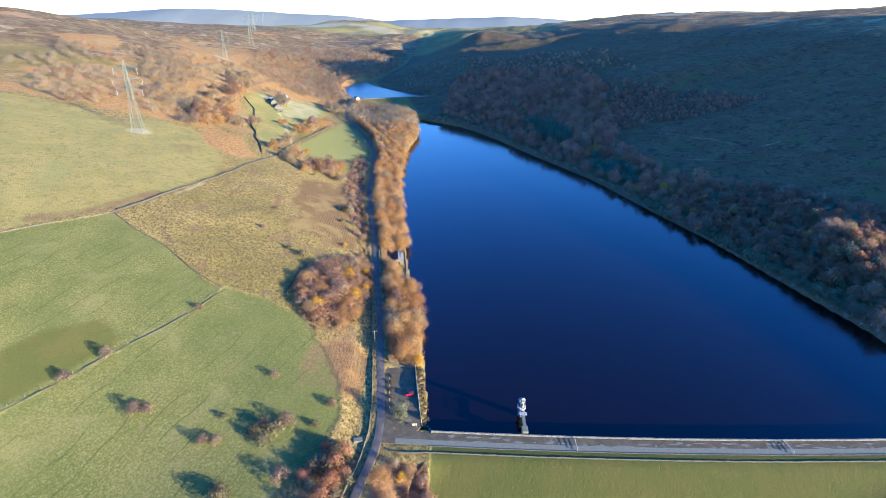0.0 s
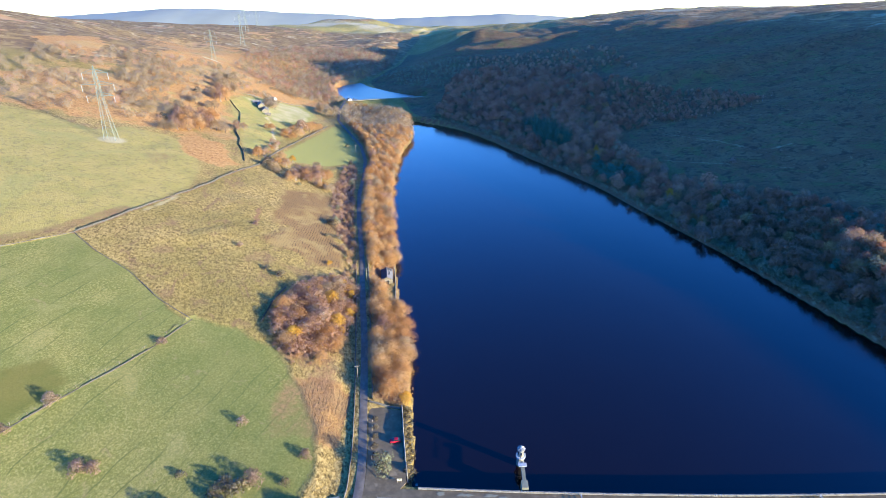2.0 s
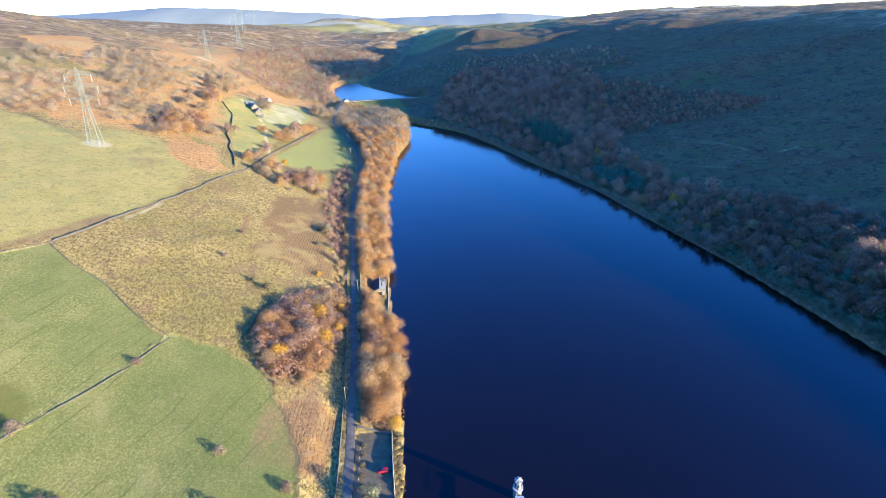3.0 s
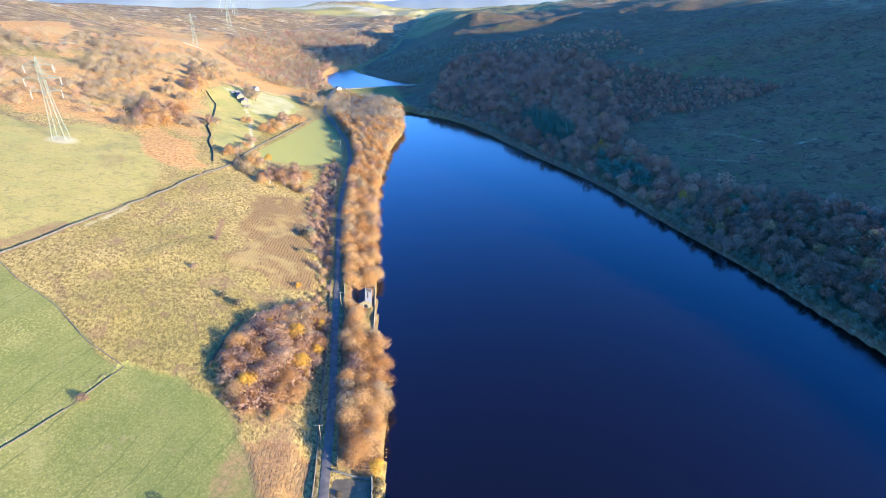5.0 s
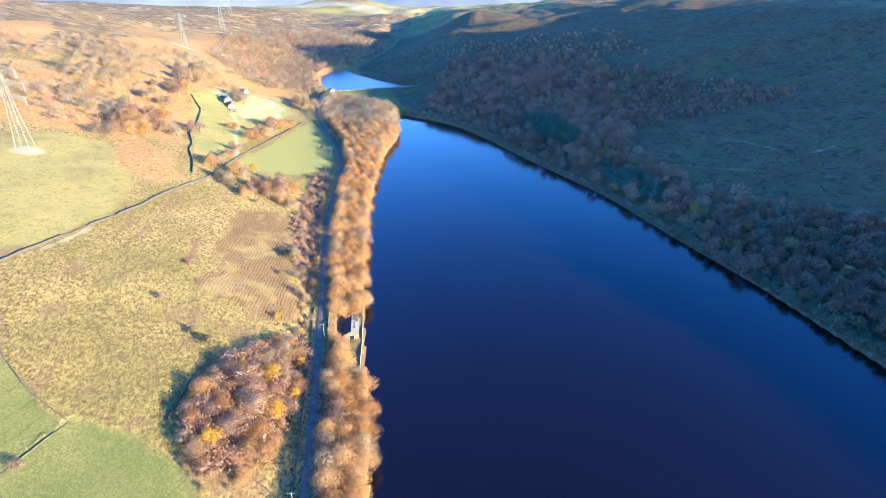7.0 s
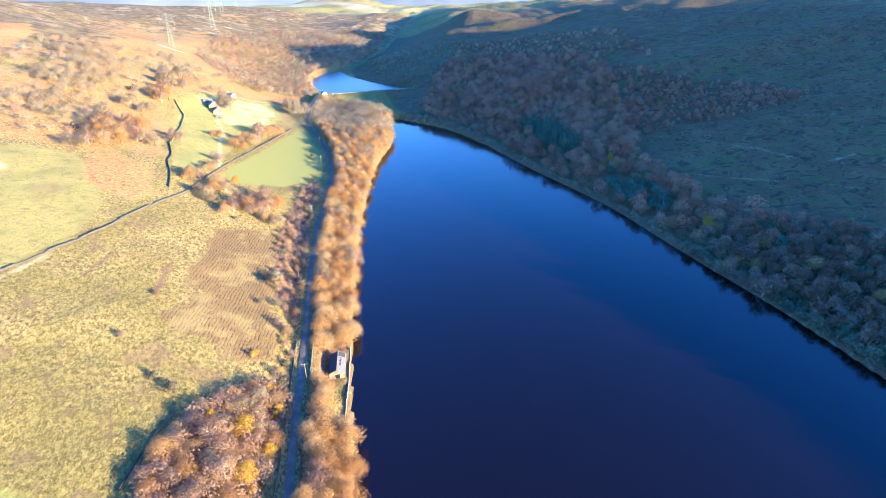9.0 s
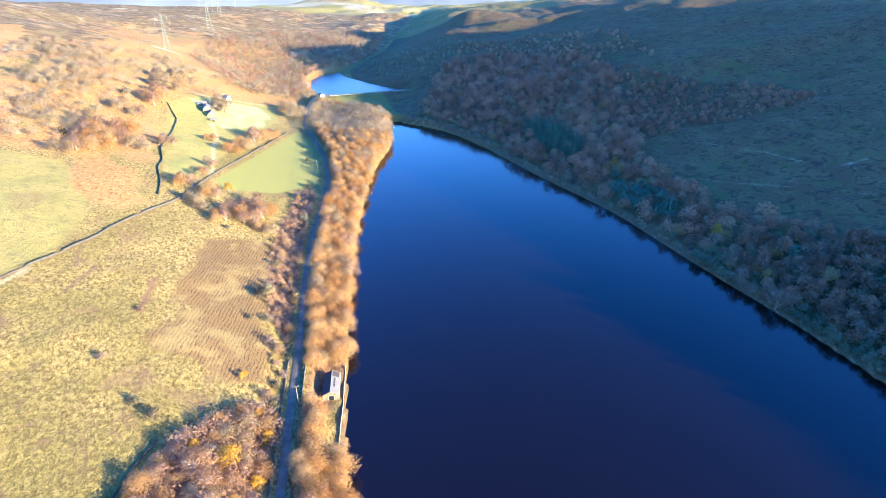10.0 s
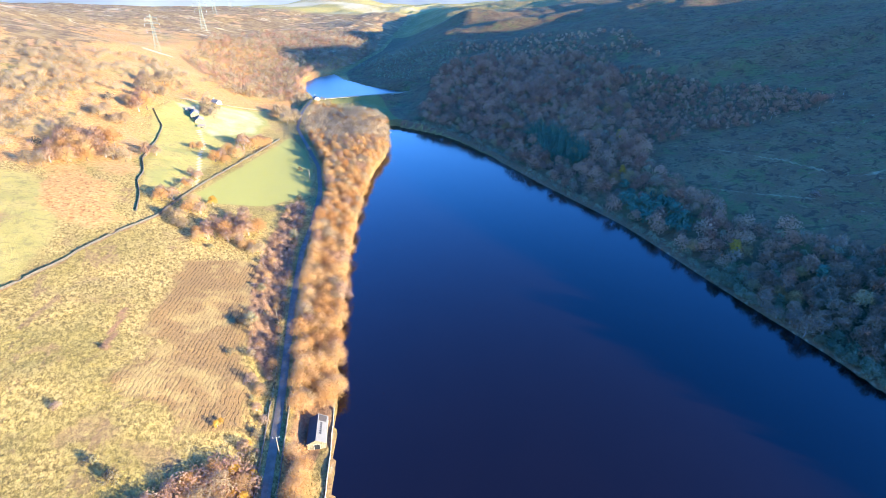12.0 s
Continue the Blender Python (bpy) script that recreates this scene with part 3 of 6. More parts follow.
rough = rough * (1 - 0.7 * smooth(-10, 10, inside([(-380, 300), (-366, 415), (-314, 438), (-246, 412), (-171, 380), (-165, 315), (-222, 224)], gx, gy)))
gz = gz + rough * (0.35 * value_noise(gx, gy, 7, 3) + (0.5 + far) * value_noise(gx, gy, 19, 4) + (0.8 + 3 * far) * value_noise(gx, gy, 60, 5)
                   + 7 * far * value_noise(gx, gy, 190, 6))
land = sheet("ground", np.stack([gx, gy, gz], -1).reshape(-1, 3), grid_quads(*gx.shape), TURF, smooth_faces=True)
tagged(land, "valley ground of pasture, rough grass, bracken and moor", "ground", kind="structure")


def surface(x, y):
    """Height of the finished ground sheet at x, y, between its corners."""
    x, y = np.asarray(x, float), np.asarray(y, float)
    i = np.clip(np.searchsorted(xs, x) - 1, 0, len(xs) - 2)
    j = np.clip(np.searchsorted(ys, y) - 1, 0, len(ys) - 2)
    f, g = (x - xs[i]) / (xs[i + 1] - xs[i]), (y - ys[j]) / (ys[j + 1] - ys[j])
    z = (gz[j, i] * (1 - f) + gz[j, i + 1] * f) * (1 - g) + (gz[j + 1, i] * (1 - f) + gz[j + 1, i + 1] * f) * g
    return z if z.ndim else float(z)


def lay(name, share):
    """Land cover as a share of 0 to 1 at every corner of the ground."""
    a = land.data.attributes.new(name, "FLOAT", "POINT")
    a.data.foreach_set("value", np.clip(share, 0, 1).astype(np.float32).ravel())


def patch(poly, soft=4.0):
    return 0.5 + 0.5 * np.clip(inside(poly, gx, gy) / soft, -1, 1)


def path_of(line, half):
    """A trodden strip along a line in plan."""
    return smooth(half, half * 0.3, along(np.array([(*p, 0) for p in line], float), gx, gy)[0])


on_west = west_d > east_d
east_side = (east_d > 0) & (gy < 1500)
dam_face = smooth(-11, -3, gx) * (gx < 240) * (gy < dam_line(gx) - 2)
lay("pasture", np.maximum.reduce([patch(FIELD_UPPER, 6), patch(FIELD_LOWER, 8), dam_face * 1.0,
                                  ((gx < -172) & (gy < 100)) * 1.0,
                                  smooth(762, 772, gy) * (gy < 890) * (gx > -135) * (gx < -35)]))
lay("plot", np.maximum(0.85 * patch(PLOT, 1.2), dam_face * 1.0))
lay("hay", np.maximum.reduce([0.62 * path_of(WALL_FIELD, 4.5), patch(MEADOW, 6), patch(GREEN_FIELD, 4), 0.42 * patch(FARM_FIELD, 6), smooth(1450, 1800, gy) * (0.12 + 0.4 * value_noise(gx, gy, 170, 19))]))
lay("hill_pasture", np.maximum.reduce([patch(HILL_FIELD, 9), patch(FARM_FIELD, 8), 0.85 * patch(GLADE, 10), 0.8 * patch(MAT_GRASS, 16), smooth(1800, 2200, gy) * (0.75 + 0.4 * value_noise(gx, gy, 260, 9)), on_west * (gy > 500) * smooth(-120, -190, gx) * smooth(-300, -230, gx) * smooth(640, 560, gy) * 0.55]))
moorish = smooth(60, 100, gz) * smooth(560, 700, gy) + smooth(900, 1300, gy) * 0.9 * (1 - 0.75 * smooth(1900, 2300, gy))
lay("moor", np.where(on_west, moorish, smooth(70, 130, gz)))
fern = smooth(420, 470, gy - 0.25 * (gx + 250)) * smooth(-165, -185, gx) * smooth(1500, 1000, gy)
fern = fern * (1 - smooth(75, 110, gz)) * (1 - patch(FARM_FIELD, 10)) * (1 - patch(HILL_FIELD, 8))
strip = smooth(26, 14, np.abs(gx + 47 + (gy - 190) * 0.05)) * smooth(205, 190, gy) * smooth(150, 170, gy) * (gx < -36)
lay("bracken", np.maximum.reduce([on_west * fern * 0.64, *(patch(p, 7) for p in FERN_BANKS), 0.8 * patch([(8, 930), (40, 1010), (126, 1010), (190, 920), (206, 825), (150, 880), (68, 900)], 16), strip * 0.66]))
lay("heather_rows", np.maximum(patch(HEATHER, 8), strip * 0.56))
lay("litter", np.maximum.reduce([east_side * smooth(14, 3, east_d) * (gy > 200) * (gy < 760), patch(SHORE_WOOD) * (1 - patch(HOUSE_GREEN, 1.5)), patch(BELOW_DAM, 2), 0.46 * strip, 0.52 * patch([(-66, 204), (-50, 214), (-43, 214), (-39, 186), (-50, 180), (-57, 192)], 4), 0.9 * patch([(-52, 104), (-37, 104), (-33.5, 133), (-45, 139)], 4), 0.62 * patch(SLOPE_WOOD, 22), 0.47 * patch(HEATH_SPOT, 9), 0.62 * path_of(WALL_MAIN[3:], 2.4), 0.52 * path_of([(-216, 240), (-200, 256), (-188, 278), (-180, 296)], 7) * 0.88, 0.75 * path_of([(-115, 313), (-118, 324), (-121, 338)], 2.6), patch(COPSE, 6), patch(ROADSIDE, 5), patch(EAST_WOOD, 8)]))
lay("bare", np.maximum.reduce([0.8 * path_of(TRACK, 2.4), *(0.44 * path_of(p, 3.3) for p in HILL_PATHS), 0.5 * path_of(GULLY, 3.6), 0.5 * patch(MEADOW, 6), smooth(16, 4, np.hypot(gx + 246, gy - 399)) * 0.7,
                               smooth(30, 8, np.hypot(gx + 385, gy - 915)) * 0.9, smooth(1900, 2300, gy) * (0.34 + 0.4 * value_noise(gx, gy, 120, 41)), smooth(1.2, 0.2, np.abs(dry - 0.8)) * (gy > 215) * (gy < 760) * 0.5]))
lay("rushes", (1 - 0.3 * patch(SLOPE_WOOD, 18)) * east_side * smooth(5, 12, east_d) * smooth(150, 95, gz) * (gy > 100))

# ---- water ----
wy = np.arange(147, 764, 4.0)
wx = np.linspace(0, 1, 40)
lo, hi = shore_x(SHORE_WEST, wy) - 9, shore_x(SHORE_EAST, wy) + 9
wgx = lo[:, None] + (hi - lo)[:, None] * wx
lake = sheet("water", np.stack([wgx, np.repeat(wy[:, None], 40, 1), np.zeros_like(wgx)], -1).reshape(-1, 3), grid_quads(*wgx.shape), WATER)
tagged(lake, "calm dark blue reservoir water", "water", kind="structure")
ux, uy = np.meshgrid(np.linspace(-215, -20, 40), np.linspace(822, 1060, 40))
keep = inside(UPPER_LAKE, ux, uy) > -9
uq = grid_quads(*ux.shape)
uq = uq[keep.ravel()[uq].all(1)]
upper = sheet("water_upper", np.stack([ux, uy, np.full_like(ux, UPPER_LEVEL)], -1).reshape(-1, 3), uq, WATER_RUFFLED)
tagged(upper, "small upper reservoir behind its grassed dam", "water", kind="structure")


# ---- lanes ----
def ribbon(name, line, width, material, lift=0.06, kerb=0.12):
    """A strip of made ground along a line of x, y, height, with a rounded camber and edges that go into the ground."""
    p = np.asarray(line, float)
    t = np.gradient(p[:, :2], axis=0)
    t /= np.linalg.norm(t, axis=1)[:, None]
    side = np.stack([t[:, 1], -t[:, 0]], -1)
    cols = []
    for f, dz in ((-0.5, -kerb), (-0.49, lift), (-0.25, lift + 0.04), (0, lift + 0.06), (0.25, lift + 0.04), (0.49, lift), (0.5, -kerb)):
        cols.append(np.concatenate([p[:, :2] + side * f * width, p[:, 2:3] + dz], 1))
    v = np.stack(cols, 1)
    return sheet(name, v.reshape(-1, 3), grid_quads(*v.shape[:2])[:, ::-1], material, smooth_faces=False)


lane = rounded(LANE, 3.0)
tagged(ribbon("road", lane, 3.1, ROAD, 0.12, 0.35), "narrow worn asphalt lane along the wooded shore", "road", kind="structure")

# ---- the far moors that close the view ----
FAR_RIDGE = [(-4800, 20), (-3900, 26), (-3400, 45), (-2920, 74), (-2430, 102), (-1860, 105), (-1380, 85), (-1000, 70), (-626, 40), (-247, 55), (410, 82), (785, 70),
             (1070, 50), (1800, 40), (4800, 60)]
fx = np.linspace(-4750, 4750, 260)
top = np.interp(fx, *np.array(FAR_RIDGE, float).T) + 5 * value_noise(fx, fx * 0, 330, 31) + 2 * value_noise(fx, fx * 0, 90, 32)
fv = np.stack([np.stack([fx, 4750 - back + 30 * value_noise(fx, fx * 0 + back, 400, 33), -70 + (top + 70) * rise], -1)
               for back, rise in ((650, 0.0), (480, 0.35), (330, 0.62), (190, 0.82), (80, 0.95), (0, 1.0), (-60, 0.9))], 1)
ridge = sheet("backdrop", fv.reshape(-1, 3), grid_quads(*fv.shape[:2])[:, ::-1], BACKDROP, smooth_faces=True)
tagged(ridge, "far blue-grey moorland ridge on the horizon", "hills", kind="structure")


# ---- trees ----
def tubes(lines, sides=4):
    """Tapered round limbs: each line is rows of x, y, z, radius. Returns corners and quads."""
    verts, quads = [], []
    for line in lines:
        p = np.array(line, float)
        base = len(verts)
        for k, (x, y, z, r) in enumerate(p):
            d = p[min(k + 1, len(p) - 1), :3] - p[max(k - 1, 0), :3]
            d /= np.linalg.norm(d) + 1e-9
            a = np.cross(d, (0.3, 1, 0.2))
            a /= np.linalg.norm(a)
            b = np.cross(d, a)
            for s in range(sides):
                c = 2 * math.pi * s / sides
                verts.append(np.array((x, y, z)) + r * (math.cos(c) * a + math.sin(c) * b))
        for k in range(len(p) - 1):
            for s in range(sides):
                i, j = base + k * sides + s, base + k * sides + (s + 1) % sides
                quads.append((i, j, j + sides, i + sides))
    return np.array(verts), np.array(quads)


def limbs(rng, height, spread_to, stems, count=7, lean=0.5):
    """A trunk (or several stems) with limbs that fork outwards and up."""
    lines = []
    for s in range(stems):
        a = rng.uniform(0, 6.28)
        off = 0.0 if stems == 1 else 0.25 * spread_to
        top = np.array((off * math.cos(a), off * math.sin(a), height * rng.uniform(0.68, 0.82)))
        foot = top * (0.25, 0.25, 0)
        r = 0.028 * height / stems ** 0.4
        bend = rng.normal(0, 0.03 * height, (4, 3)) * (1, 1, 0)
        trunk = [(*(foot + (top - foot) * f + bend[k] * (f > 0)), r * (1.25 - f * 1.05)) for k, f in enumerate((0, 0.3, 0.65, 1))]
        trunk[0] = (*(np.array(trunk[0][:3]) - (0, 0, 0.5)), r * 1.6)
        lines.append(trunk)
        for k in range(count // stems + 1):
            f = rng.uniform(0.28, 0.85)
            st = foot + (top - foot) * f
            b = a + k * 2.4 + rng.uniform(-0.4, 0.4)
            reach = spread_to * rng.uniform(0.55, 0.95) * (1.1 - 0.5 * f)
            end = st + np.array((reach * math.cos(b), reach * math.sin(b), height * rng.uniform(0.12, 0.3) * (1.2 - lean)))
            mid = st + (end - st) * 0.5 + np.array((0, 0, height * 0.05))
            lines.append([(*st, r * 0.5), (*mid, r * 0.33), (*end, r * 0.1)])
    return lines


def lobes(rng, height, radius, count, low=0.3, full=(0.36, 0.6)):
    """The crown's masses: centres and radii, an uneven heap."""
    out = []
    for k in range(count):
        a, q = k * 2.4 + rng.uniform(-0.5, 0.5), math.sqrt((k + 0.3) / count)
        h = (low + (0.86 - low) * (1 - q ** 1.6) + rng.uniform(-0.10, 0.06)) * height
        r = radius * rng.uniform(*full)
        out.append((0.7 * q * radius * math.cos(a), 0.7 * q * radius * math.sin(a), max(h, r * 0.6), r))
    return np.array(out)


def foliage(rng, masses, count, size, flat=1.0, twiggy=0.0):
    """Leaf clumps over the masses: small bent quads, or slivers for bare twigs."""
    w = masses[:, 3] ** 2
    pick = rng.choice(len(masses), count, p=w / w.sum())
    d = rng.normal(0, 1, (count, 3))
    d[:, 2] = d[:, 2] + 0.45
    d /= np.linalg.norm(d, axis=1)[:, None]
    c = masses[pick, :3] + d * (masses[pick, 3] * (rng.uniform(0.62, 1.12, count) * rng.choice((1.0, 1.12), count)))[:, None] * (1, 1, 0.85)
    if twiggy:
        u = 0.6 * d + rng.normal(0, 0.6, (count, 3)) + (0, 0, 0.2)
        u /= np.linalg.norm(u, axis=1)[:, None]
        v = np.cross(u, rng.normal(0, 1, (count, 3)))
        v /= np.linalg.norm(v, axis=1)[:, None]
        su, sv = size * rng.uniform(0.7, 1.5, count), size * twiggy * rng.uniform(0.7, 1.4, count)
    else:
        nrm = d + rng.normal(0, 0.3, (count, 3))
        nrm /= np.linalg.norm(nrm, axis=1)[:, None]
        u = np.cross(nrm, rng.normal(0, 1, (count, 3)))
        u /= np.linalg.norm(u, axis=1)[:, None]
        v = np.cross(nrm, u)
        su, sv = size * rng.uniform(0.6, 1.3, count), size * rng.uniform(0.45, 0.9, count) * flat
    u, v = u * su[:, None] * 0.5, v * sv[:, None] * 0.5
    swell = 0.55 * d + (0, 0, 0.44) + rng.normal(0, 0.14, (count, 3))
    swell /= np.linalg.norm(swell, axis=1)[:, None]
    v = np.where((np.cross(u, v) * swell).sum(1)[:, None] < 0, -v, v)
    verts = np.stack([c - u - v * 0.7, c + u * 1.1 - v * 0.4, c - u * 0.2 + v * 1.2], 1).reshape(-1, 3)
    return verts, np.arange(count * 3).reshape(-1, 3), np.repeat(swell, 3, 0)


def needles(rng, height, radius, count, size):
    """A spire of drooping tiers."""
    f = rng.uniform(0, 1, count) ** 0.75
    a = rng.uniform(0, 6.28, count)
    r = radius * (1 - f) * rng.uniform(0.55, 1.05, count) + 0.1
    c = np.stack([r * np.cos(a), r * np.sin(a), height * (0.12 + 0.88 * f) - 0.25 * r], -1)
    u = np.stack([np.cos(a), np.sin(a), np.full(count, -0.35)], -1)
    v = np.stack([-np.sin(a), np.cos(a), rng.uniform(-0.4, 0.4, count)], -1)
    s = size * (0.5 + (1 - f)) * rng.uniform(0.7, 1.3, count)
    u, v = u * s[:, None] * 0.6, v * s[:, None] * 0.35
    swell = np.stack([0.7 * np.cos(a), 0.7 * np.sin(a), np.full(count, 0.5)], -1) + rng.normal(0, 0.15, (count, 3))
    swell /= np.linalg.norm(swell, axis=1)[:, None]
    return np.stack([c - u, c - v, c + u, c + v], 1).reshape(-1, 3), np.arange(count * 4).reshape(-1, 4), np.repeat(swell, 4, 0)


KINDS = {
    # kind: height, radius, stems, masses, clumps, clump size, sliver, leaf, bark, label
    "oak": (9.0, 5.0, 1, 22, 2700, 0.5, 0, RUSSET, BARK, "broad oak in russet autumn leaf"),
    "beech": (10, 4.7, 1, 22, 2700, 0.48, 0, RUSSET, BARK, "tall beech holding dry tan leaves"),
    "birch": (9.0, 4.5, 2, 17, 1500, 0.62, 0.42, TWIG, PALE_BARK, "leafless birch with mauve-brown twigs"),
    "ash": (9.0, 4.9, 1, 17, 1800, 0.62, 0.42, GREY_TWIG, BARK, "bare grey ash with a rounded crown"),
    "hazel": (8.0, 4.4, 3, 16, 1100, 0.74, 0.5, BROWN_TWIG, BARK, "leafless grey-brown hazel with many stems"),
    "gold": (7, 2.8, 1, 8, 1300, 0.45, 0, GOLD, PALE_BARK, "small birch in golden yellow leaf"),
    "willow": (6.5, 3.8, 3, 9, 900, 0.6, 0.5, SAGE, BARK, "grey-green willow spreading low at the water"),
    "rowan": (4.0, 2.6, 2, 8, 1200, 0.35, 0, SCARLET, BARK, "small scarlet-leaved rowan bush"),
    "thorn": (3.6, 2.3, 2, 7, 800, 0.5, 0.3, THORN, BARK, "low leafless hawthorn bush in the pasture"),
    "gorse": (3.0, 2.3, 3, 7, 560, 0.48, 0.5, SCRUB, BARK, "dense dark thorn scrub"),
    "spruce": (12, 2.5, 1, 0, 420, 1.3, 0, NEEDLES, BARK, "dark green spruce spire"),
    "pine": (9, 3.4, 1, 9, 800, 0.7, 0, NEEDLES, BARK, "blue-green pine with a rounded crown"),
}
PROTOTYPES = {}


def prototype(kind, variant, lite=False):
    """Meshes of one tree of a kind, at its natural size."""
    key = (kind, variant, lite)
    if key not in PROTOTYPES:
        h, r, stems, masses, count, size, sliver, leaf, bark, label = KINDS[kind]
        if lite:
            count, size = int(count * 0.5), size * 1.45
        rng = np.random.RandomState(hash_of(kind) + variant * 17)
        if kind == "spruce":
            crown = needles(rng, h, r, count, size)
            wood = tubes([[(0, 0, -0.5, 0.25), (0, 0, h * 0.5, 0.15), (0, 0, h * 0.97, 0.03)]])
        else:
            low = 0.12 if kind in ("thorn", "gorse", "willow") else 0.34
            crown = foliage(rng, lobes(rng, h, r, masses, low), count, size, twiggy=sliver)
            wood = tubes([[(x, y, z, w * (1.0 if lite else 1.6)) for x, y, z, w in line] for line in limbs(rng, h, r, stems, 12)] if kind == "birch" else limbs(rng, h, r, stems, 4 if lite else 7))
        made = []
        for nm, (v, q, *soft), mat in (("trunk", wood, bark), ("crown", crown, leaf)):
            ob = sheet(nm, v, q, mat, normals=soft[0] if soft else None)
            made.append(ob.data)
            bpy.data.objects.remove(ob)
        PROTOTYPES[key] = (*made, label)
    return PROTOTYPES[key]


def hash_of(word):
    return sum((i + 1) * ord(c) for i, c in enumerate(word))


CATEGORY = {"thorn": "bush", "gorse": "bush"}
NAMES = {"thorn": "hawthorn_bush", "gorse": "thorn_scrub", "gold": "golden_birch"}


def plant(kind, x, y, scale, turn, group, label="", lite=False, squat=1.0):
    """A tree of its own: trunk and crown under one base."""
    trunk, crown, text = prototype(kind, int(turn * 7) % 4, lite)
    z = float(surface(x, y)) - 0.15
    m = pose(x, y, z, 0, 0, math.degrees(turn)) @ Matrix.Diagonal((scale, scale, squat * scale * (0.9 + 0.2 * ((turn * 13) % 1)), 1))
    ob = empty(NAMES.get(kind, kind + "_tree"), m, label or text, CATEGORY.get(kind, "tree"), group)
    for nm, me in (("trunk", trunk), ("crown", crown)):
        child = new(nm, me)
        child.parent = ob
    return ob


def scatter(rng, poly, gap, tries=6):
    """Points in a polygon, no two nearer than gap."""
    p = np.array(poly, float)
    lo, hi = p.min(0), p.max(0)
    n = int((hi - lo).prod() / gap ** 2 * tries)
    q = rng.uniform(lo, hi, (n, 2))
    q = q[inside(poly, q[:, 0], q[:, 1]) > 0]
    cell, out = {}, []
    for x, y in q:
        i, j = int(x // gap), int(y // gap)
        if all((x - a) ** 2 + (y - b) ** 2 >= gap * gap for k in (-1, 0, 1) for l in (-1, 0, 1) for a, b in cell.get((i + k, j + l), ())):
            cell.setdefault((i, j), []).append((x, y))
            out.append((x, y))
    return np.array(out)


def choose(rng, options):
    names, weights = zip(*options)
    return names[rng.choice(len(names), p=np.array(weights) / sum(weights))]


rng = np.random.RandomState(11)
lane_line = rounded(LANE, 12.0)
# the wood between the lane and the lake
for x, y in scatter(rng, SHORE_WOOD, 4.7):
    if along(lane_line, np.array([x]), np.array([y]))[0][0] < 5.2 or math.hypot(x + 14.5, y - 189) < 4.2 or (281 < y < 309 and x > -42) or (262 < y <= 281 and x > -34.5) or y > 660:
        continue
    kind = choose(rng, (("oak", 5), ("beech", 4), ("birch", 1), ("ash", 1.2 if y < 560 else 3)))
    plant(kind, x, y, rng.uniform(0.85, 1.15), rng.uniform(0, 6.28), "trees of the shore wood")
for kind, x, y, s in (("oak", -36.8, 271, 0.7), ("beech", -37, 277.5, 0.65), ("oak", -40.5, 284, 0.65), ("beech", -43, 307, 0.75), ("oak", -37, 316, 0.9), ("oak", -26.5, 261, 0.75),
                      ("oak", -32.6, 322, 0.8)):
    plant(kind, x, y, s, (x * 0.37 + y * 0.11) % 6.28, "trees of the shore wood")
plant("gold", -14.6, 189.0, 1.05, 1.0, "trees of the shore wood", "birch in bright yellow leaf beside the car park")
# the copse west of the lane
COPSE_TREES = [("birch", -65, 245, 1.25), ("birch", -61, 222, 1.2), ("birch", -57, 232, 1.1), ("birch", -60, 241, 1.05), ("gold", -50.5, 234, 1.35), ("gold", -57, 251, 1.45), ("gold", -66, 216, 1.4),
               ("gold", -47.5, 246, 0.9), ("gold", -47.5, 230, 0.6), ("gold", -50, 265, 0.8), ("ash", -57, 266, 0.95), ("ash", -61, 260, 0.85)]
for kind, x, y, k in COPSE_TREES:
    plant(kind, x, y, k, (x * 0.37 + y * 0.11) % 6.28, "trees of the copse", squat=0.8)
for x, y in scatter(rng, COPSE, 4.4):
    if any(math.hypot(x - a, y - b) < 3.4 for _, a, b, _ in COPSE_TREES):
        continue
    kind = choose(rng, (("birch", 2.2), ("oak", 3.5), ("gold", 0.5), ("ash", 1.5))) if y > 216 else "oak"
    plant(kind, x, y, rng.uniform(0.6, 0.95) * (0.6 if y < 212 else 1), rng.uniform(0, 6.28), "trees of the copse", squat=0.74)
# bushes between the copse and the lane, and at its southern foot
for x, y in scatter(rng, [(-47, 212), (-45, 240), (-49, 270), (-54, 290), (-57, 290), (-52, 268), (-48, 240), (-50, 212)], 3.4):
    plant(choose(rng, (("thorn", 4), ("gorse", 2), ("gold", 0.9))), x, y, rng.uniform(0.35, 0.6), rng.uniform(0, 6.28), "bushes beside the lane")
for x, y in scatter(rng, [(-74, 210), (-62, 200), (-52, 203), (-50, 212), (-63, 206), (-72, 216)], 3.0):
    plant(choose(rng, (("thorn", 4), ("oak", 1.5), ("gorse", 1))), x, y, rng.uniform(0.35, 0.65), rng.uniform(0, 6.28), "bushes at the foot of the copse")
# scrub along the lane
for x, y in scatter(rng, ROADSIDE, 5.4):
    kind = choose(rng, (("gorse", 1), ("thorn", 3), ("oak", 0.8), ("birch", 2), ("willow", 0.5)))
    plant(kind, x, y, rng.uniform(0.6, 1.0) * (0.5 if kind in ("oak", "birch") else 1), rng.uniform(0, 6.28), "scrub by the lane")
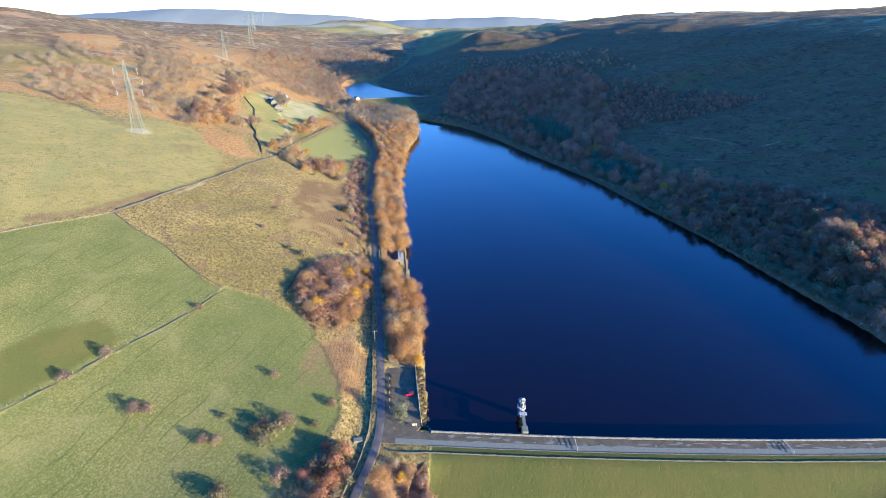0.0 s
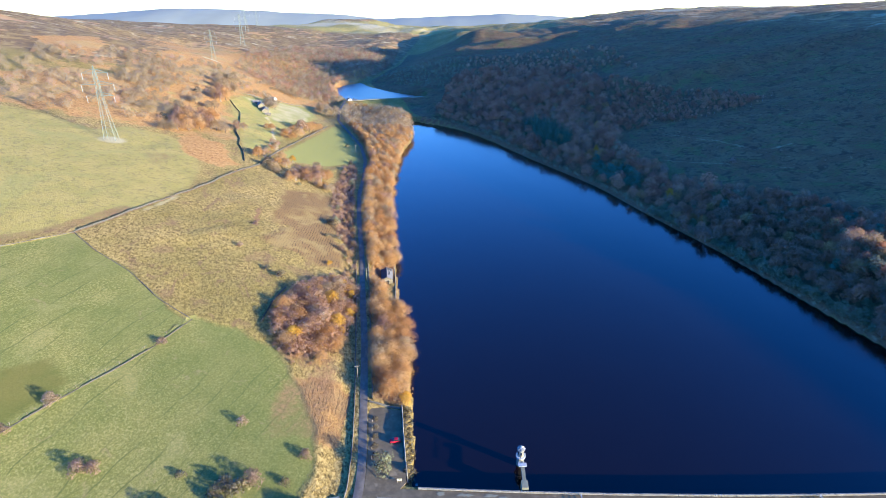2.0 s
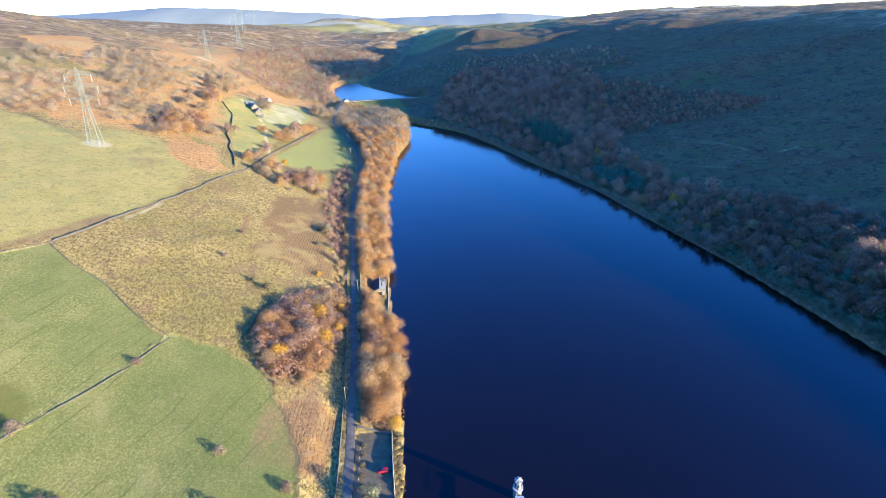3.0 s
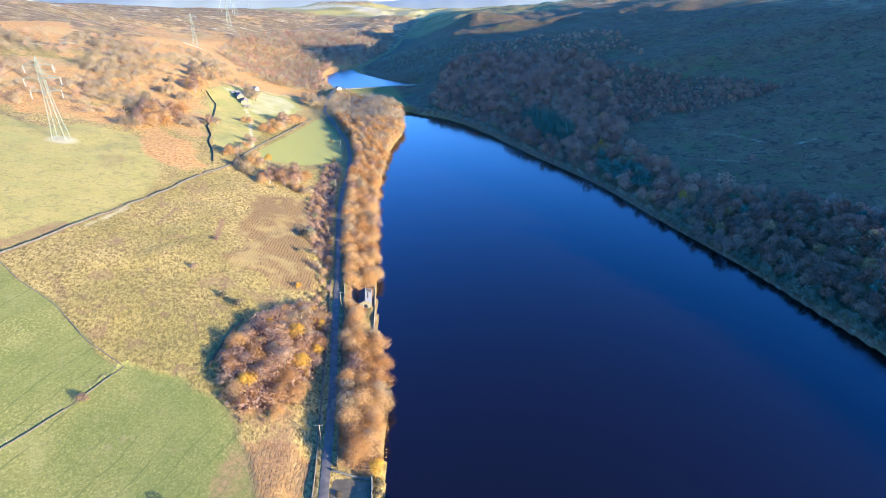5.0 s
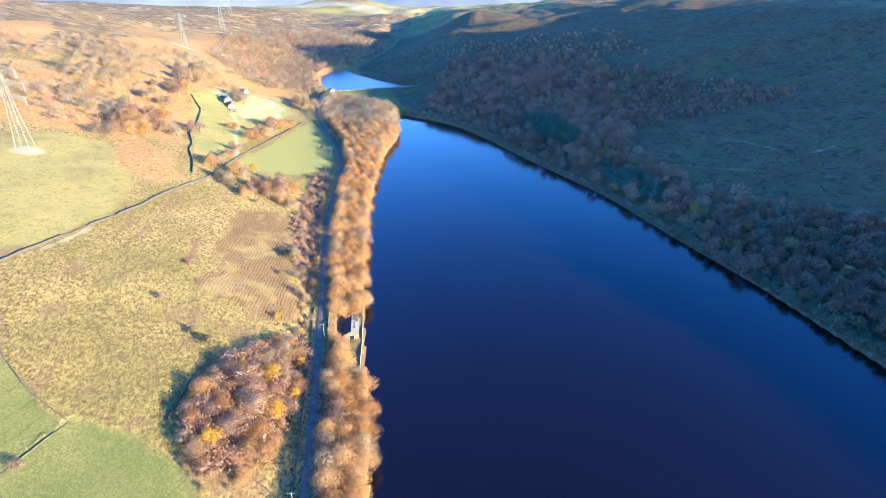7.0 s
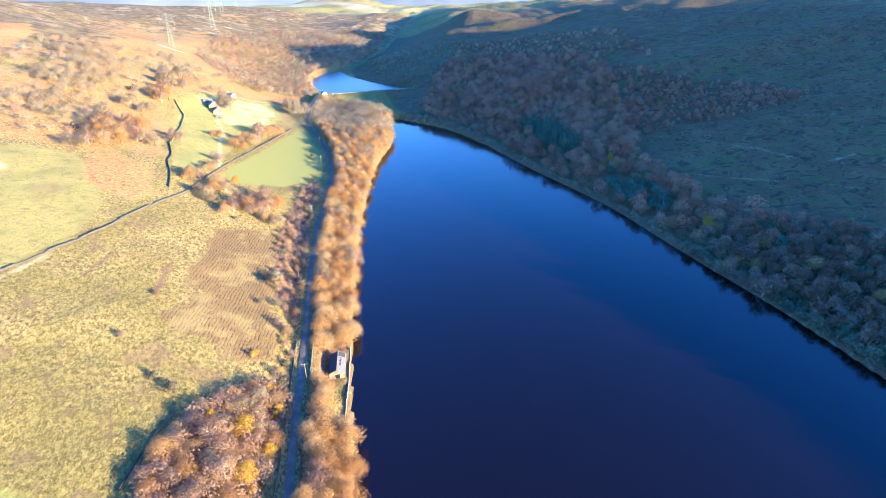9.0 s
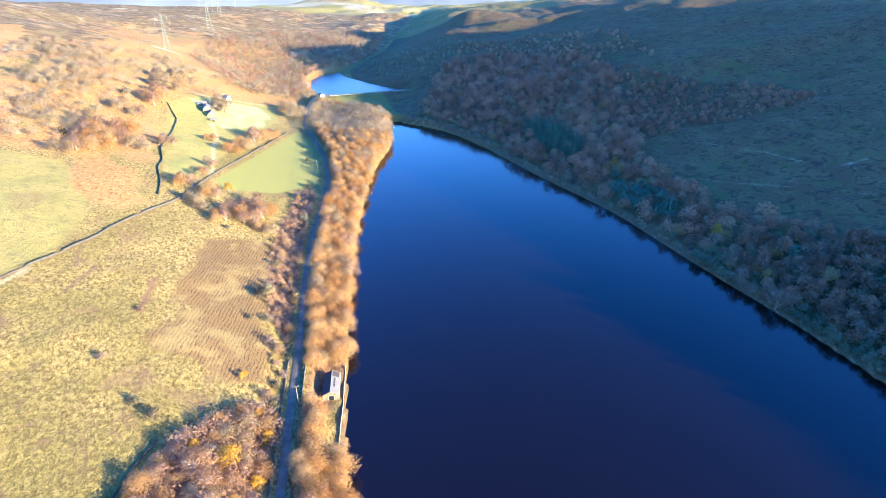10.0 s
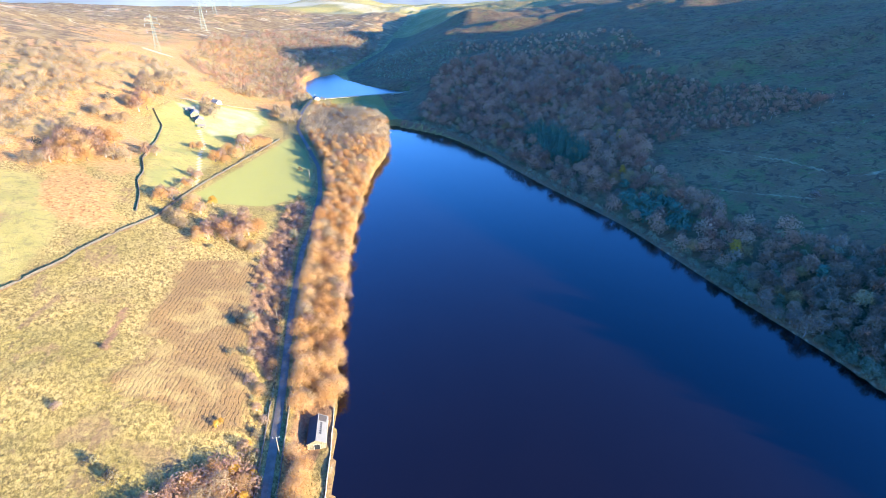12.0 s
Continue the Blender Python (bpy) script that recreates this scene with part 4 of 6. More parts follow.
# single bushes in the fields
for kind, x, y, s in (("thorn", -136, 165, 1.25), ("thorn", -144, 152, 1.2), ("thorn", -114, 143, 1.4), ("thorn", -110, 144, 1.2), ("gorse", -83, 145, 0.8),
                      ("thorn", -86, 134, 1.0), ("thorn", -82, 135, 1.0), ("gorse", -70, 139.5, 1.3), ("gorse", -67.5, 143, 1.5), ("gorse", -63.5, 141.5, 1.7), ("thorn", -60, 145, 1.5), ("gorse", -66, 136.5, 1.4),
                      ("gorse", -50, 146, 0.8), ("thorn", -46, 157, 1.1), ("thorn", -71, 167, 0.9), ("gorse", -74, 117, 1.3), ("thorn", -114, 199, 0.9),
                      ("thorn", -56, 123, 1.5), ("rowan", -48.7, 123.5, 1.0), ("gorse", -43, 131, 1.7), ("gorse", -40, 135, 1.8), ("hazel", -37, 135.5, 0.7), ("gorse", -42, 126, 1.6),
                      ("hazel", -39, 130, 0.75), ("gorse", -35.5, 131, 1.4), ("gorse", -73, 114, 1.6), ("hazel", -39, 123, 0.75), ("gorse", -37.5, 118, 1.7), ("hazel", -41, 117, 0.75), ("ash", -39, 112, 0.6), ("willow", -45, 120, 0.7), ("gorse", -42, 111, 1.7), ("gorse", -46, 127, 1.5), ("hazel", -35.5, 127, 0.55), ("gorse", -34, 124, 1.2), ("hazel", -44, 136, 0.5), ("gorse", -79, 347, 1.2), ("gorse", -76, 327, 0.9), ("gold", -66, 291, 0.4), ("gorse", -85, 262, 1.3), ("thorn", -113, 283, 0.8),
                      ("gorse", -93, 266, 0.9), ("thorn", -115, 313, 0.6), ("willow", -19.2, 156.5, 1.1), ("gorse", -21, 157, 0.7), ("thorn", 243, 470, 1.3), ("gorse", -76, 346, 1.6), ("ash", -68, 328, 0.45)):
    plant(kind, x, y, s, (x * 0.37 + y * 0.11) % 6.28, "bushes in the fields")
# young trees below the dam road
for kind, x, y, s in (("oak", -23, 125, 0.85), ("oak", -20, 118.5, 0.8), ("gold", -16.3, 128.8, 0.7), ("oak", -13.5, 130.5, 0.6), ("birch", -12, 123.5, 0.75), ("birch", -8.8, 128, 0.6),
                      ("birch", -6.5, 121.5, 0.65), ("ash", -19, 132.5, 0.4), ("birch", -13.5, 118, 0.8)):
    plant(kind, x, y, s, (x * 0.37 + y * 0.11) % 6.28, "trees below the dam")
# trees about the farm and its fields
for kind, x, y, s in (("oak", -158, 451, 0.85), ("willow", -159, 467, 0.9), ("oak", -138, 443, 0.85), ("gold", -131.6, 455, 1.05), ("birch", -160, 497, 0.6), ("oak", -158, 479, 0.55),
                      ("ash", -142, 429, 0.7), ("oak", -161, 597, 1.2), ("oak", -152.5, 611, 1.0), ("oak", -160, 566, 1.0), ("oak", -162, 544, 0.9), ("ash", -218, 665, 1.1),
                      ("ash", -176, 742, 1.2), ("ash", -158, 716, 1.3), ("oak", -122, 413, 0.7), ("birch", -120, 425, 0.9), ("oak", -110, 422, 0.9), ("birch", -112, 440, 1.0),
                      ("oak", -104, 436, 0.9), ("willow", -114, 404, 0.5), ("ash", -95, 414, 0.6), ("ash", -136, 421, 0.5), ("oak", -101, 417, 0.6), ("gorse", -98, 500, 1.2)):
    for k in range(1 if kind in ("gorse", "gold", "willow") else 3):
        a = x * 0.7 + 2.1 * k
        plant("birch" if kind == "oak" and (x * 0.618 + k * 0.37) % 1 < 0.4 else kind, x + 4.6 * s * math.cos(a), y + 4.6 * s * math.sin(a), s * (0.95 + 0.12 * k), (a + y * 0.11) % 6.28, "trees about the farm", lite=True)
for kind, x, y, s in (("birch", -200, 518, 0.8), ("oak", -256, 615, 1.3), ("birch", -263, 636, 1.1), ("oak", -221, 491, 1.15), ("oak", -224, 479, 1.0), ("oak", -230, 470, 0.95),
                      ("oak", -230, 518, 1.2), ("oak", -240, 487, 0.9), ("oak", -247, 511, 1.0), ("ash", -207, 495, 0.9), ("ash", -265, 575, 0.9), ("ash", -248, 570, 0.8),
                      ("oak", -240, 500, 1.1), ("ash", -255, 516, 1.0), ("gorse", -248, 482, 1.8), ("ash", -234, 458, 0.8), ("gorse", -275, 610, 1.9), ("ash", -277, 669, 1.1),
                      ("ash", -264, 669, 0.9), ("ash", -286, 725, 1.2), ("ash", -295, 708, 1.0), ("ash", -213, 652, 0.9), ("oak", -186, 560, 0.6), ("gorse", -104, 560, 1.0)):
    for k in range(1 if kind == "gorse" else 3):
        a = x * 0.7 + 2.1 * k
        plant("birch" if kind == "oak" and (x * 0.618 + k * 0.37) % 1 < 0.4 else kind, x + 5 * s * math.cos(a), y + 5 * s * math.sin(a), s * (0.95 + 0.12 * k), (a + y * 0.11) % 6.28, "trees on the farm hillside", lite=True)
# trees and bushes where the copse thins out beside the lane
for kind, x, y, s in (("oak", -59, 310, 0.6), ("birch", -58, 302, 0.45), ("gorse", -55, 291, 1.1), ("thorn", -64, 314, 1.2), ("gold", -66.5, 289, 0.45), ("gold", -51.5, 272, 0.5),
                      ("gold", -53, 266, 0.45), ("gold", -50, 262, 0.6), ("gorse", -53, 280, 1.2), ("thorn", -56, 283, 1.2), ("thorn", -54, 297, 1.0), ("willow", -61, 306, 0.35)):
    plant(kind, x, y, s, (x * 0.37 + y * 0.11) % 6.28, "bushes beside the lane")
# tall trees on the eastern bank that reach the sunlight
for kind, x, y, s in (("ash", 234, 340, 1.1), ("willow", 238, 329, 1.7), ("ash", 229, 303, 1.3), ("birch", 236, 309, 1.4), ("ash", 240, 300, 1.35), ("willow", 232, 284, 1.9), ("birch", 241, 283, 1.3),
                      ("oak", 226, 288, 1.1), ("ash", 229, 266, 1.3), ("birch", 240, 266, 1.3), ("willow", 236, 256, 1.9), ("ash", 225, 250, 1.25)):
    plant(kind, x, y, s, y % 6.28, "trees of the eastern bank")
# the eastern bank, nearest stretch
east = scatter(rng, EAST_WOOD, 4.9)
near_east = east[(east[:, 1] < 415) & (east[:, 1] > 225)]
for x, y in near_east:
    d = x - float(shore_x(SHORE_EAST, y))
    if d < 9:
        kind = choose(rng, (("willow", 6), ("birch", 1)))
    else:
        kind = choose(rng, (("birch", 1.5), ("hazel", 8), ("oak", 0.4), ("willow", 1.5), ("pine", 0.4)))
    plant(kind, x, y, rng.uniform(0.8, 1.15) * min(1.0, 0.42 + 0.055 * d), rng.uniform(0, 6.28), "trees of the eastern bank", lite=True)


def woodland(name, points, options, count, size, leaf, label, heights=(5, 9), sliver=0.3, spire=False):
    """A far wood that nobody could count, as one object: crowns of many clumps over short stems."""
    r = np.random.RandomState(hash_of(name))
    z = surface(points[:, 0], points[:, 1])
    vs, ns, tints = [], [], []
    kinds = []
    for k in range(8):
        if spire:
            v, _, w = needles(r, 1.0, 0.2, count, size)
            six = (0, 1, 2, 0, 2, 3)
            v, w = v.reshape(-1, 4, 3)[:, six].reshape(-1, 3), w.reshape(-1, 4, 3)[:, six].reshape(-1, 3)
        else:
            v, _, w = foliage(r, lobes(r, 1.0, options * r.uniform(0.8, 1.1), 8, 0.36, (0.5, 0.8)), count, size, twiggy=sliver)
        a = np.array(((-0.02, 0, -0.05), (0.02, 0, -0.05), (0, 0, 0.7), (0, -0.02, -0.05), (0, 0.02, -0.05), (0, 0, 0.7)))
        kinds.append((np.concatenate([v, a]), np.concatenate([w, np.tile((0.0, -0.8, 0.6), (6, 1))])))
    for (x, y), g in zip(points, z):
        h, a = r.uniform(*heights), r.uniform(0, 6.28)
        v, w = kinds[r.randint(8)]
        m = np.array(((math.cos(a), math.sin(a), 0), (-math.sin(a), math.cos(a), 0), (0, 0, 1)))
        vs.append((v @ m) * h + (x, y, g - 0.1))
        ns.append(w @ m)
        tints.append(np.full(len(v), r.uniform(-0.45, 0.45)))
    vs = np.concatenate(vs)
    ob = sheet(name, vs, np.arange(len(vs)).reshape(-1, 3), leaf, normals=np.concatenate(ns))
    ob.data.attributes.new("tint", "FLOAT", "POINT").data.foreach_set("value", np.concatenate(tints).astype(np.float32))
    return tagged(ob, label, "trees", kind="stuff")


def split(rng, points, share):
    pick = rng.uniform(0, 1, len(points)) < share
    return points[pick], points[~pick]


# saplings and brambles that fill the woods below the crowns
woodland("copse_undergrowth", scatter(rng, COPSE, 2.6), 0.62, 90, 0.2, TWIG, "leafless saplings and brambles filling the copse", (3, 5.5), 0)
under = scatter(rng, SHORE_WOOD, 3.0)
under = under[(under[:, 1] < 660) & (along(lane_line, under[:, 0], under[:, 1])[0] > 4.5) & (inside(HOUSE_GREEN, under[:, 0], under[:, 1]) < -1.5)
              & ~((under[:, 1] > 288) & (under[:, 1] < 310) & (under[:, 0] > -41))]
woodland("shore_wood_undergrowth", under, 0.62, 70, 0.22, RUSSET, "russet saplings and bracken below the shore wood", (2, 4), 0)
woodland("roadside_undergrowth", scatter(rng, ROADSIDE, 2.7), 0.7, 60, 0.26, TWIG, "brown brambles and leafless saplings beside the lane", (1.0, 2.4), 0)
# the shore wood round the promontory
tip = scatter(rng, SHORE_WOOD, 5.0)
tip = tip[(tip[:, 1] > 655) & (along(lane_line, tip[:, 0], tip[:, 1])[0] > 5)]
a, b = split(rng, tip, 0.85)
woodland("promontory_wood", a, 0.55, 240, 0.14, GREY_TWIG, "bare grey-brown trees on the lake's wooded point", (7, 10), 0.3)
woodland("promontory_russet", b, 0.55, 240, 0.14, RUSSET, "russet trees on the lake's wooded point", (6, 9), 0)
# the rest of the eastern bank
edge_y = np.arange(228, 745, 4.8)
edge = np.stack([shore_x(SHORE_EAST, edge_y) + 3.4 + 1.2 * np.sin(edge_y * 1.7), edge_y], -1)
for x, y in edge[edge_y < 415]:
    plant("willow" if (y * 0.618) % 1 < 0.8 else "birch", x, y, 0.6 + 0.55 * ((y * 0.377) % 1), y % 6.28, "trees of the eastern bank", lite=True)
inland = scatter(rng, EAST_WOOD, 6.6)
woodland("east_shore_willows", edge[edge_y >= 415], 0.6, 120, 0.16, SAGE, "low grey-green willows at the eastern waterline", (2.5, 6), 0)
rest = inland[(inland[:, 1] >= 415) & ((inland[:, 0] - shore_x(SHORE_EAST, inland[:, 1]) > 6) | (inland[:, 1] > 755))]
SPRUCES = [(85, 668), (103, 673), (121, 645), (134, 592), (124, 578), (107, 582), (94, 618)]
PINES = [(138, 536), (148, 524), (156, 502), (164, 480), (170, 458), (158, 458), (146, 480), (136, 504)]
in_spruces = inside(SPRUCES, rest[:, 0], rest[:, 1]) > 0
in_pines = (inside(PINES, rest[:, 0], rest[:, 1]) > -2) & (rng.uniform(0, 1, len(rest)) < 0.8)
woodland("spruce_plantation", scatter(rng, SPRUCES, 4.2), 0.3, 150, 0.10, NEEDLES, "close dark green spruce plantation", (11, 15), 0, True)
woodland("pine_clump", rest[in_pines], 0.55, 260, 0.16, NEEDLES, "blue-green pines on the eastern bank", (7, 10), 0)
rest = rest[~in_spruces & ~in_pines]
a, b = split(rng, rest, 0.84)
a, c = split(rng, a, 0.7)
c, d = split(rng, c, 0.8)
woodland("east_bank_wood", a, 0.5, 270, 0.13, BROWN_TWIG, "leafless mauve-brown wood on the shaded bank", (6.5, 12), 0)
woodland("east_bank_grey_wood", c, 0.5, 270, 0.13, TWIG, "brown leafless wood on the shaded bank", (6, 10.5), 0)
woodland("east_bank_oaks", d, 0.52, 270, 0.13, RUSSET, "scattered russet oaks on the shaded bank", (6, 9), 0)
woodland("east_bank_willows", b, 0.5, 240, 0.13, SAGE, "grey-green willows on the shaded bank", (4, 7), 0)
for kind, x, y, k in (("gold", 163, 618, 1.2), ("gold", 146, 547, 1.2), ("oak", 148, 534, 1.0), ("ash", 163, 524, 0.9), ("gold", 177, 429, 1.3), ("oak", 158, 439, 0.9), ("oak", 156, 508, 0.9),
                      ("oak", 137, 537, 0.9), ("gold", 214, 407, 1.0), ("oak", 179, 386, 0.9), ("beech", 171, 395, 0.8), ("oak", 120, 600, 0.9), ("oak", 70, 690, 0.9)):
    plant(kind, x, y, k, (x * 0.37 + y * 0.11) % 6.28, "trees of the eastern bank", lite=True)
shore = scatter(rng, [(-30, 892), (60, 905), (120, 960), (60, 1080), (-60, 1130), (-140, 1075), (-95, 965)], 6.5)
shore = shore[value_noise(shore[:, 0], shore[:, 1], 40, 29) > -0.35]
woodland("upper_lake_scrub", shore, 0.6, 60, 0.16, SAGE, "dull green scrub above the upper reservoir", (3, 6), 0)
# bare woods up the eastern slope
high = scatter(rng, SLOPE_WOOD, 4.8)
high = high[(value_noise(high[:, 0], high[:, 1], 46, 21) + 0.9 * value_noise(high[:, 0], high[:, 1], 14, 27) > -0.9)
            & (inside(SLOPE_WOOD, high[:, 0], high[:, 1]) + 22 * value_noise(high[:, 0], high[:, 1], 22, 46) > -4)]
a, b = split(rng, high, 0.6)
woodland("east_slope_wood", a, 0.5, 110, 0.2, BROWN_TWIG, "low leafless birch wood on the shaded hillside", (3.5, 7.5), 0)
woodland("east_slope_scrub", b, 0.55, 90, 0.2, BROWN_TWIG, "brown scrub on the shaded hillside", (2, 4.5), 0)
above = scatter(rng, [(8, 945), (65, 955), (116, 912), (173, 898), (206, 825), (262, 800), (255, 950), (150, 1040), (30, 1060)], 8.5)
above = above[value_noise(above[:, 0], above[:, 1], 55, 53) > -0.25]
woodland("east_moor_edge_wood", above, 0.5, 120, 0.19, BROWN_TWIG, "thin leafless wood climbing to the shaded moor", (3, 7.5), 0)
bits = scatter(rng, [(195, 560), (176, 500), (230, 420), (300, 320), (420, 330), (420, 560), (350, 600)], 11)
bits = bits[value_noise(bits[:, 0], bits[:, 1], 30, 51) > 0.25]
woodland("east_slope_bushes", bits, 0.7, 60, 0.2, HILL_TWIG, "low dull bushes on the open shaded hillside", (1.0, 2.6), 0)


def stems(name, points, label):
    """Pale slender birch stems, too many to count, as one object."""
    r = np.random.RandomState(hash_of(name))
    vs = []
    for x, y in points:
        g, h, lean = surface(x, y), r.uniform(3.0, 6.5), r.normal(0, 0.25, 2)
        for px, py in ((0.2, 0), (0, 0.2)):
            vs += [(x - px, y - py, g - 0.2), (x + px, y + py, g - 0.2), (x + lean[0], y + lean[1], g + h)]
    return tagged(sheet(name, vs, np.arange(len(vs)).reshape(-1, 3), PALE_BARK), label, "trees", kind="stuff")


stems("east_birch_stems", np.concatenate([scatter(rng, SLOPE_WOOD, 9), scatter(rng, EAST_WOOD, 22)]), "pale slender birch stems on the shaded hillside")
# scattered woods of the western hillside: clumps, and single trees between them
centres = ((-372, 706), (-400, 698), (-420, 696), (-350, 705), (-333, 690), (-331, 730), (-335, 645), (-324, 604), (-338, 611), (-310, 585), (-329, 584), (-350, 594), (-318, 625),
           (-304, 532), (-310, 545), (-285, 503), (-308, 600), (-348, 658), (-460, 640), (-430, 590), (-268, 799), (-250, 818), (-240, 866), (-300, 770), (-350, 800))
clumps = np.concatenate([np.array(c) + rng.normal(0, 1, (7, 2)) * (6.5, 11) for c in centres])
hill = scatter(rng, [(-250, 470), (-330, 440), (-420, 470), (-470, 600), (-460, 760), (-380, 820), (-300, 800), (-240, 720), (-270, 640), (-265, 540)], 11)
hill = hill[value_noise(hill[:, 0], hill[:, 1], 42, 22) > 0.05]
a, b = split(rng, hill, 0.8)
woodland("west_hillside_wood", np.concatenate([clumps, a]), 0.62, 220, 0.14, HILL_TWIG, "bare grey trees in clumps on the bracken hillside", (4.5, 8), 0)
woodland("west_hillside_birches", b, 0.62, 220, 0.14, TWIG, "mauve-brown birches scattered on the bracken hillside", (4, 7), 0)
upper = scatter(rng, [(-165, 830), (-240, 790), (-300, 850), (-370, 960), (-440, 1250), (-400, 1500), (-150, 1520), (-140, 1250), (-175, 1070), (-205, 1040), (-204, 930)], 7.4)
upper = upper[(inside(UPPER_LAKE, upper[:, 0], upper[:, 1]) < -5) & (value_noise(upper[:, 0], upper[:, 1], 70, 23) > -0.6)]
a, b = split(rng, upper, 0.5)
woodland("upper_valley_wood", a, 0.6, 75, 0.22, HILL_TWIG, "leafless wood filling the upper valley", (6, 10), 0)
woodland("upper_valley_birches", b, 0.6, 75, 0.22, TWIG, "mauve-brown wood filling the upper valley", (5, 9), 0)


# ---- building blocks ----
def box(bm, size, at, m=None, bevel=0.0):
    """A box of that size, centred at a place, with its edges rounded."""
    g = bmesh.ops.create_cube(bm, size=1.0)["verts"]
    bmesh.ops.transform(bm, matrix=(m or Matrix()) @ Matrix.Translation(at) @ Matrix.Diagonal((*size, 1)), verts=g)
    if bevel:
        edges = {e for v in g for e in v.link_edges}
        bmesh.ops.bevel(bm, geom=list(edges), offset=bevel, segments=1, affect="EDGES")


def rod(bm, a, b, r0, r1=None, sides=6):
    """A round bar from a to b."""
    a, b = Vector(a), Vector(b)
    d = b - a
    g = bmesh.ops.create_cone(bm, cap_ends=True, segments=sides, radius1=r0, radius2=r0 if r1 is None else r1, depth=d.length)["verts"]
    bmesh.ops.transform(bm, matrix=Matrix.Translation((a + b) / 2) @ d.to_track_quat("Z", "Y").to_matrix().to_4x4(), verts=g)


def prism(bm, outline, lo, hi):
    """An upright prism over an outline in plan."""
    bottom = [bm.verts.new((x, y, lo)) for x, y in outline]
    top = [bm.verts.new((x, y, hi)) for x, y in outline]
    n = len(outline)
    bm.faces.new(top)
    bm.faces.new(bottom[::-1])
    for i in range(n):
        bm.faces.new((bottom[i], bottom[(i + 1) % n], top[(i + 1) % n], top[i]))


def one(name, fill, material, parent=None, label=""):
    """A part whose bmesh is filled by a function."""
    bm = bmesh.new()
    fill(bm)
    bmesh.ops.recalc_face_normals(bm, faces=bm.faces)
    return part(name, bm, material, parent, label)


# ---- dry stone walls and fences ----
def stone_wall(line, height, thick, label, step=1.1, seed=1, material=WALL_STONE, gaps=0.0, name="dry_stone_wall"):
    """An uneven stone wall that follows the ground: battered sides, a rough top, here and there fallen low."""
    r = np.random.RandomState(seed)
    p = rounded([(*q, 0) for q in line], step)[:, :2]
    t = np.gradient(p, axis=0)
    t /= np.linalg.norm(t, axis=1)[:, None]
    side = np.stack([t[:, 1], -t[:, 0]], -1)
    g = surface(p[:, 0], p[:, 1])
    h = height * (1 + r.uniform(-0.14, 0.12, len(p))) * np.where(value_noise(p[:, 0], p[:, 1], 9, seed + 50) < gaps - 1, 0.4, 1.0)
    wob = r.uniform(-0.06, 0.06, len(p))
    cols = []
    for f, z in ((-0.62, -0.4), (-0.5, 0.35), (-0.36, 0.93), (-0.12, 1.0 + 0.04), (0.14, 1.0), (0.36, 0.9), (0.5, 0.35), (0.62, -0.4)):
        off = (f * thick + wob + r.uniform(-0.03, 0.03, len(p)))[:, None]
        z = np.where(z < 0, z, z * h) + (r.uniform(-0.05, 0.05, len(p)) if z > 0.5 else 0)
        cols.append(np.concatenate([p + side * off, (g + z)[:, None]], 1))
    v = np.stack(cols, 1)
    ob = sheet(name, v.reshape(-1, 3), grid_quads(*v.shape[:2])[:, ::-1], material)
    return tagged(ob, label, "wall", "field walls")


WALL_FARM = [(-250, 626), (-226, 590), (-214, 556), (-207, 533), (-200, 508), (-186, 482), (-181, 465), (-170, 446), (-162, 426)]
stone_wall(WALL_MAIN[:4], 0.45, 0.35, "low half-buried wall between pasture and hill field", seed=1, gaps=0.8)
stone_wall(WALL_MAIN[3:], 1.0, 0.42, "old dark dry stone wall between rough grass and hill pasture", seed=15, gaps=0.5, material=WALL_DARK)
stone_wall(WALL_FIELD, 0.4, 0.32, "low broken mossy dry stone wall between two pastures", seed=2, gaps=1.1, material=WALL_DARK)
stone_wall(WALL_FARM, 1.05, 0.42, "dark dry stone wall beside the farm meadow", seed=3, material=WALL_DARK)
stone_wall([(-186, 262), (-170, 251), (-148, 240), (-128, 225), (-110, 216)], 0.5, 0.35, "half-fallen wall at the edge of the pasture", seed=4, gaps=1.1)
stone_wall([(-82, 222), (-82, 240), (-80, 254)], 0.7, 0.36, "dark dry stone wall round the copse", seed=5, gaps=0.3, material=WALL_DARK)
stone_wall([(-36.5, 108), (-35, 119), (-31.6, 134), (-30.3, 148), (-32, 167), (-35, 189), (-41, 226), (-47, 262), (-55, 308)], 0.5, 0.4, "roadside dry stone wall with pale coping", seed=6)
stone_wall([(-28, 190), (-33.6, 225), (-40, 262), (-48.6, 314), (-53.5, 338), (-60, 373)], 0.8, 0.45, "roadside dry stone wall under the trees", seed=7)
stone_wall([(-15.8, 186), (-13.4, 168), (-10.6, 151)], 1.5, 0.5, "straight stone wall beside the car park", seed=8, material=DAM_STONE)
stone_wall([(-29, 188), (-16, 185.5)], 0.8, 0.5, "short stone wall at the end of the car park", seed=9)
stone_wall([(-26.8, 267), (-29.4, 291), (-32.2, 311)], 0.6, 0.32, "low lakeside wall below the valve house", seed=10, material=DAM_STONE)
stone_wall([(-250, 678), (-236, 706), (-196, 750)], 0.7, 0.4, "dry stone wall round the farm meadow", seed=11)


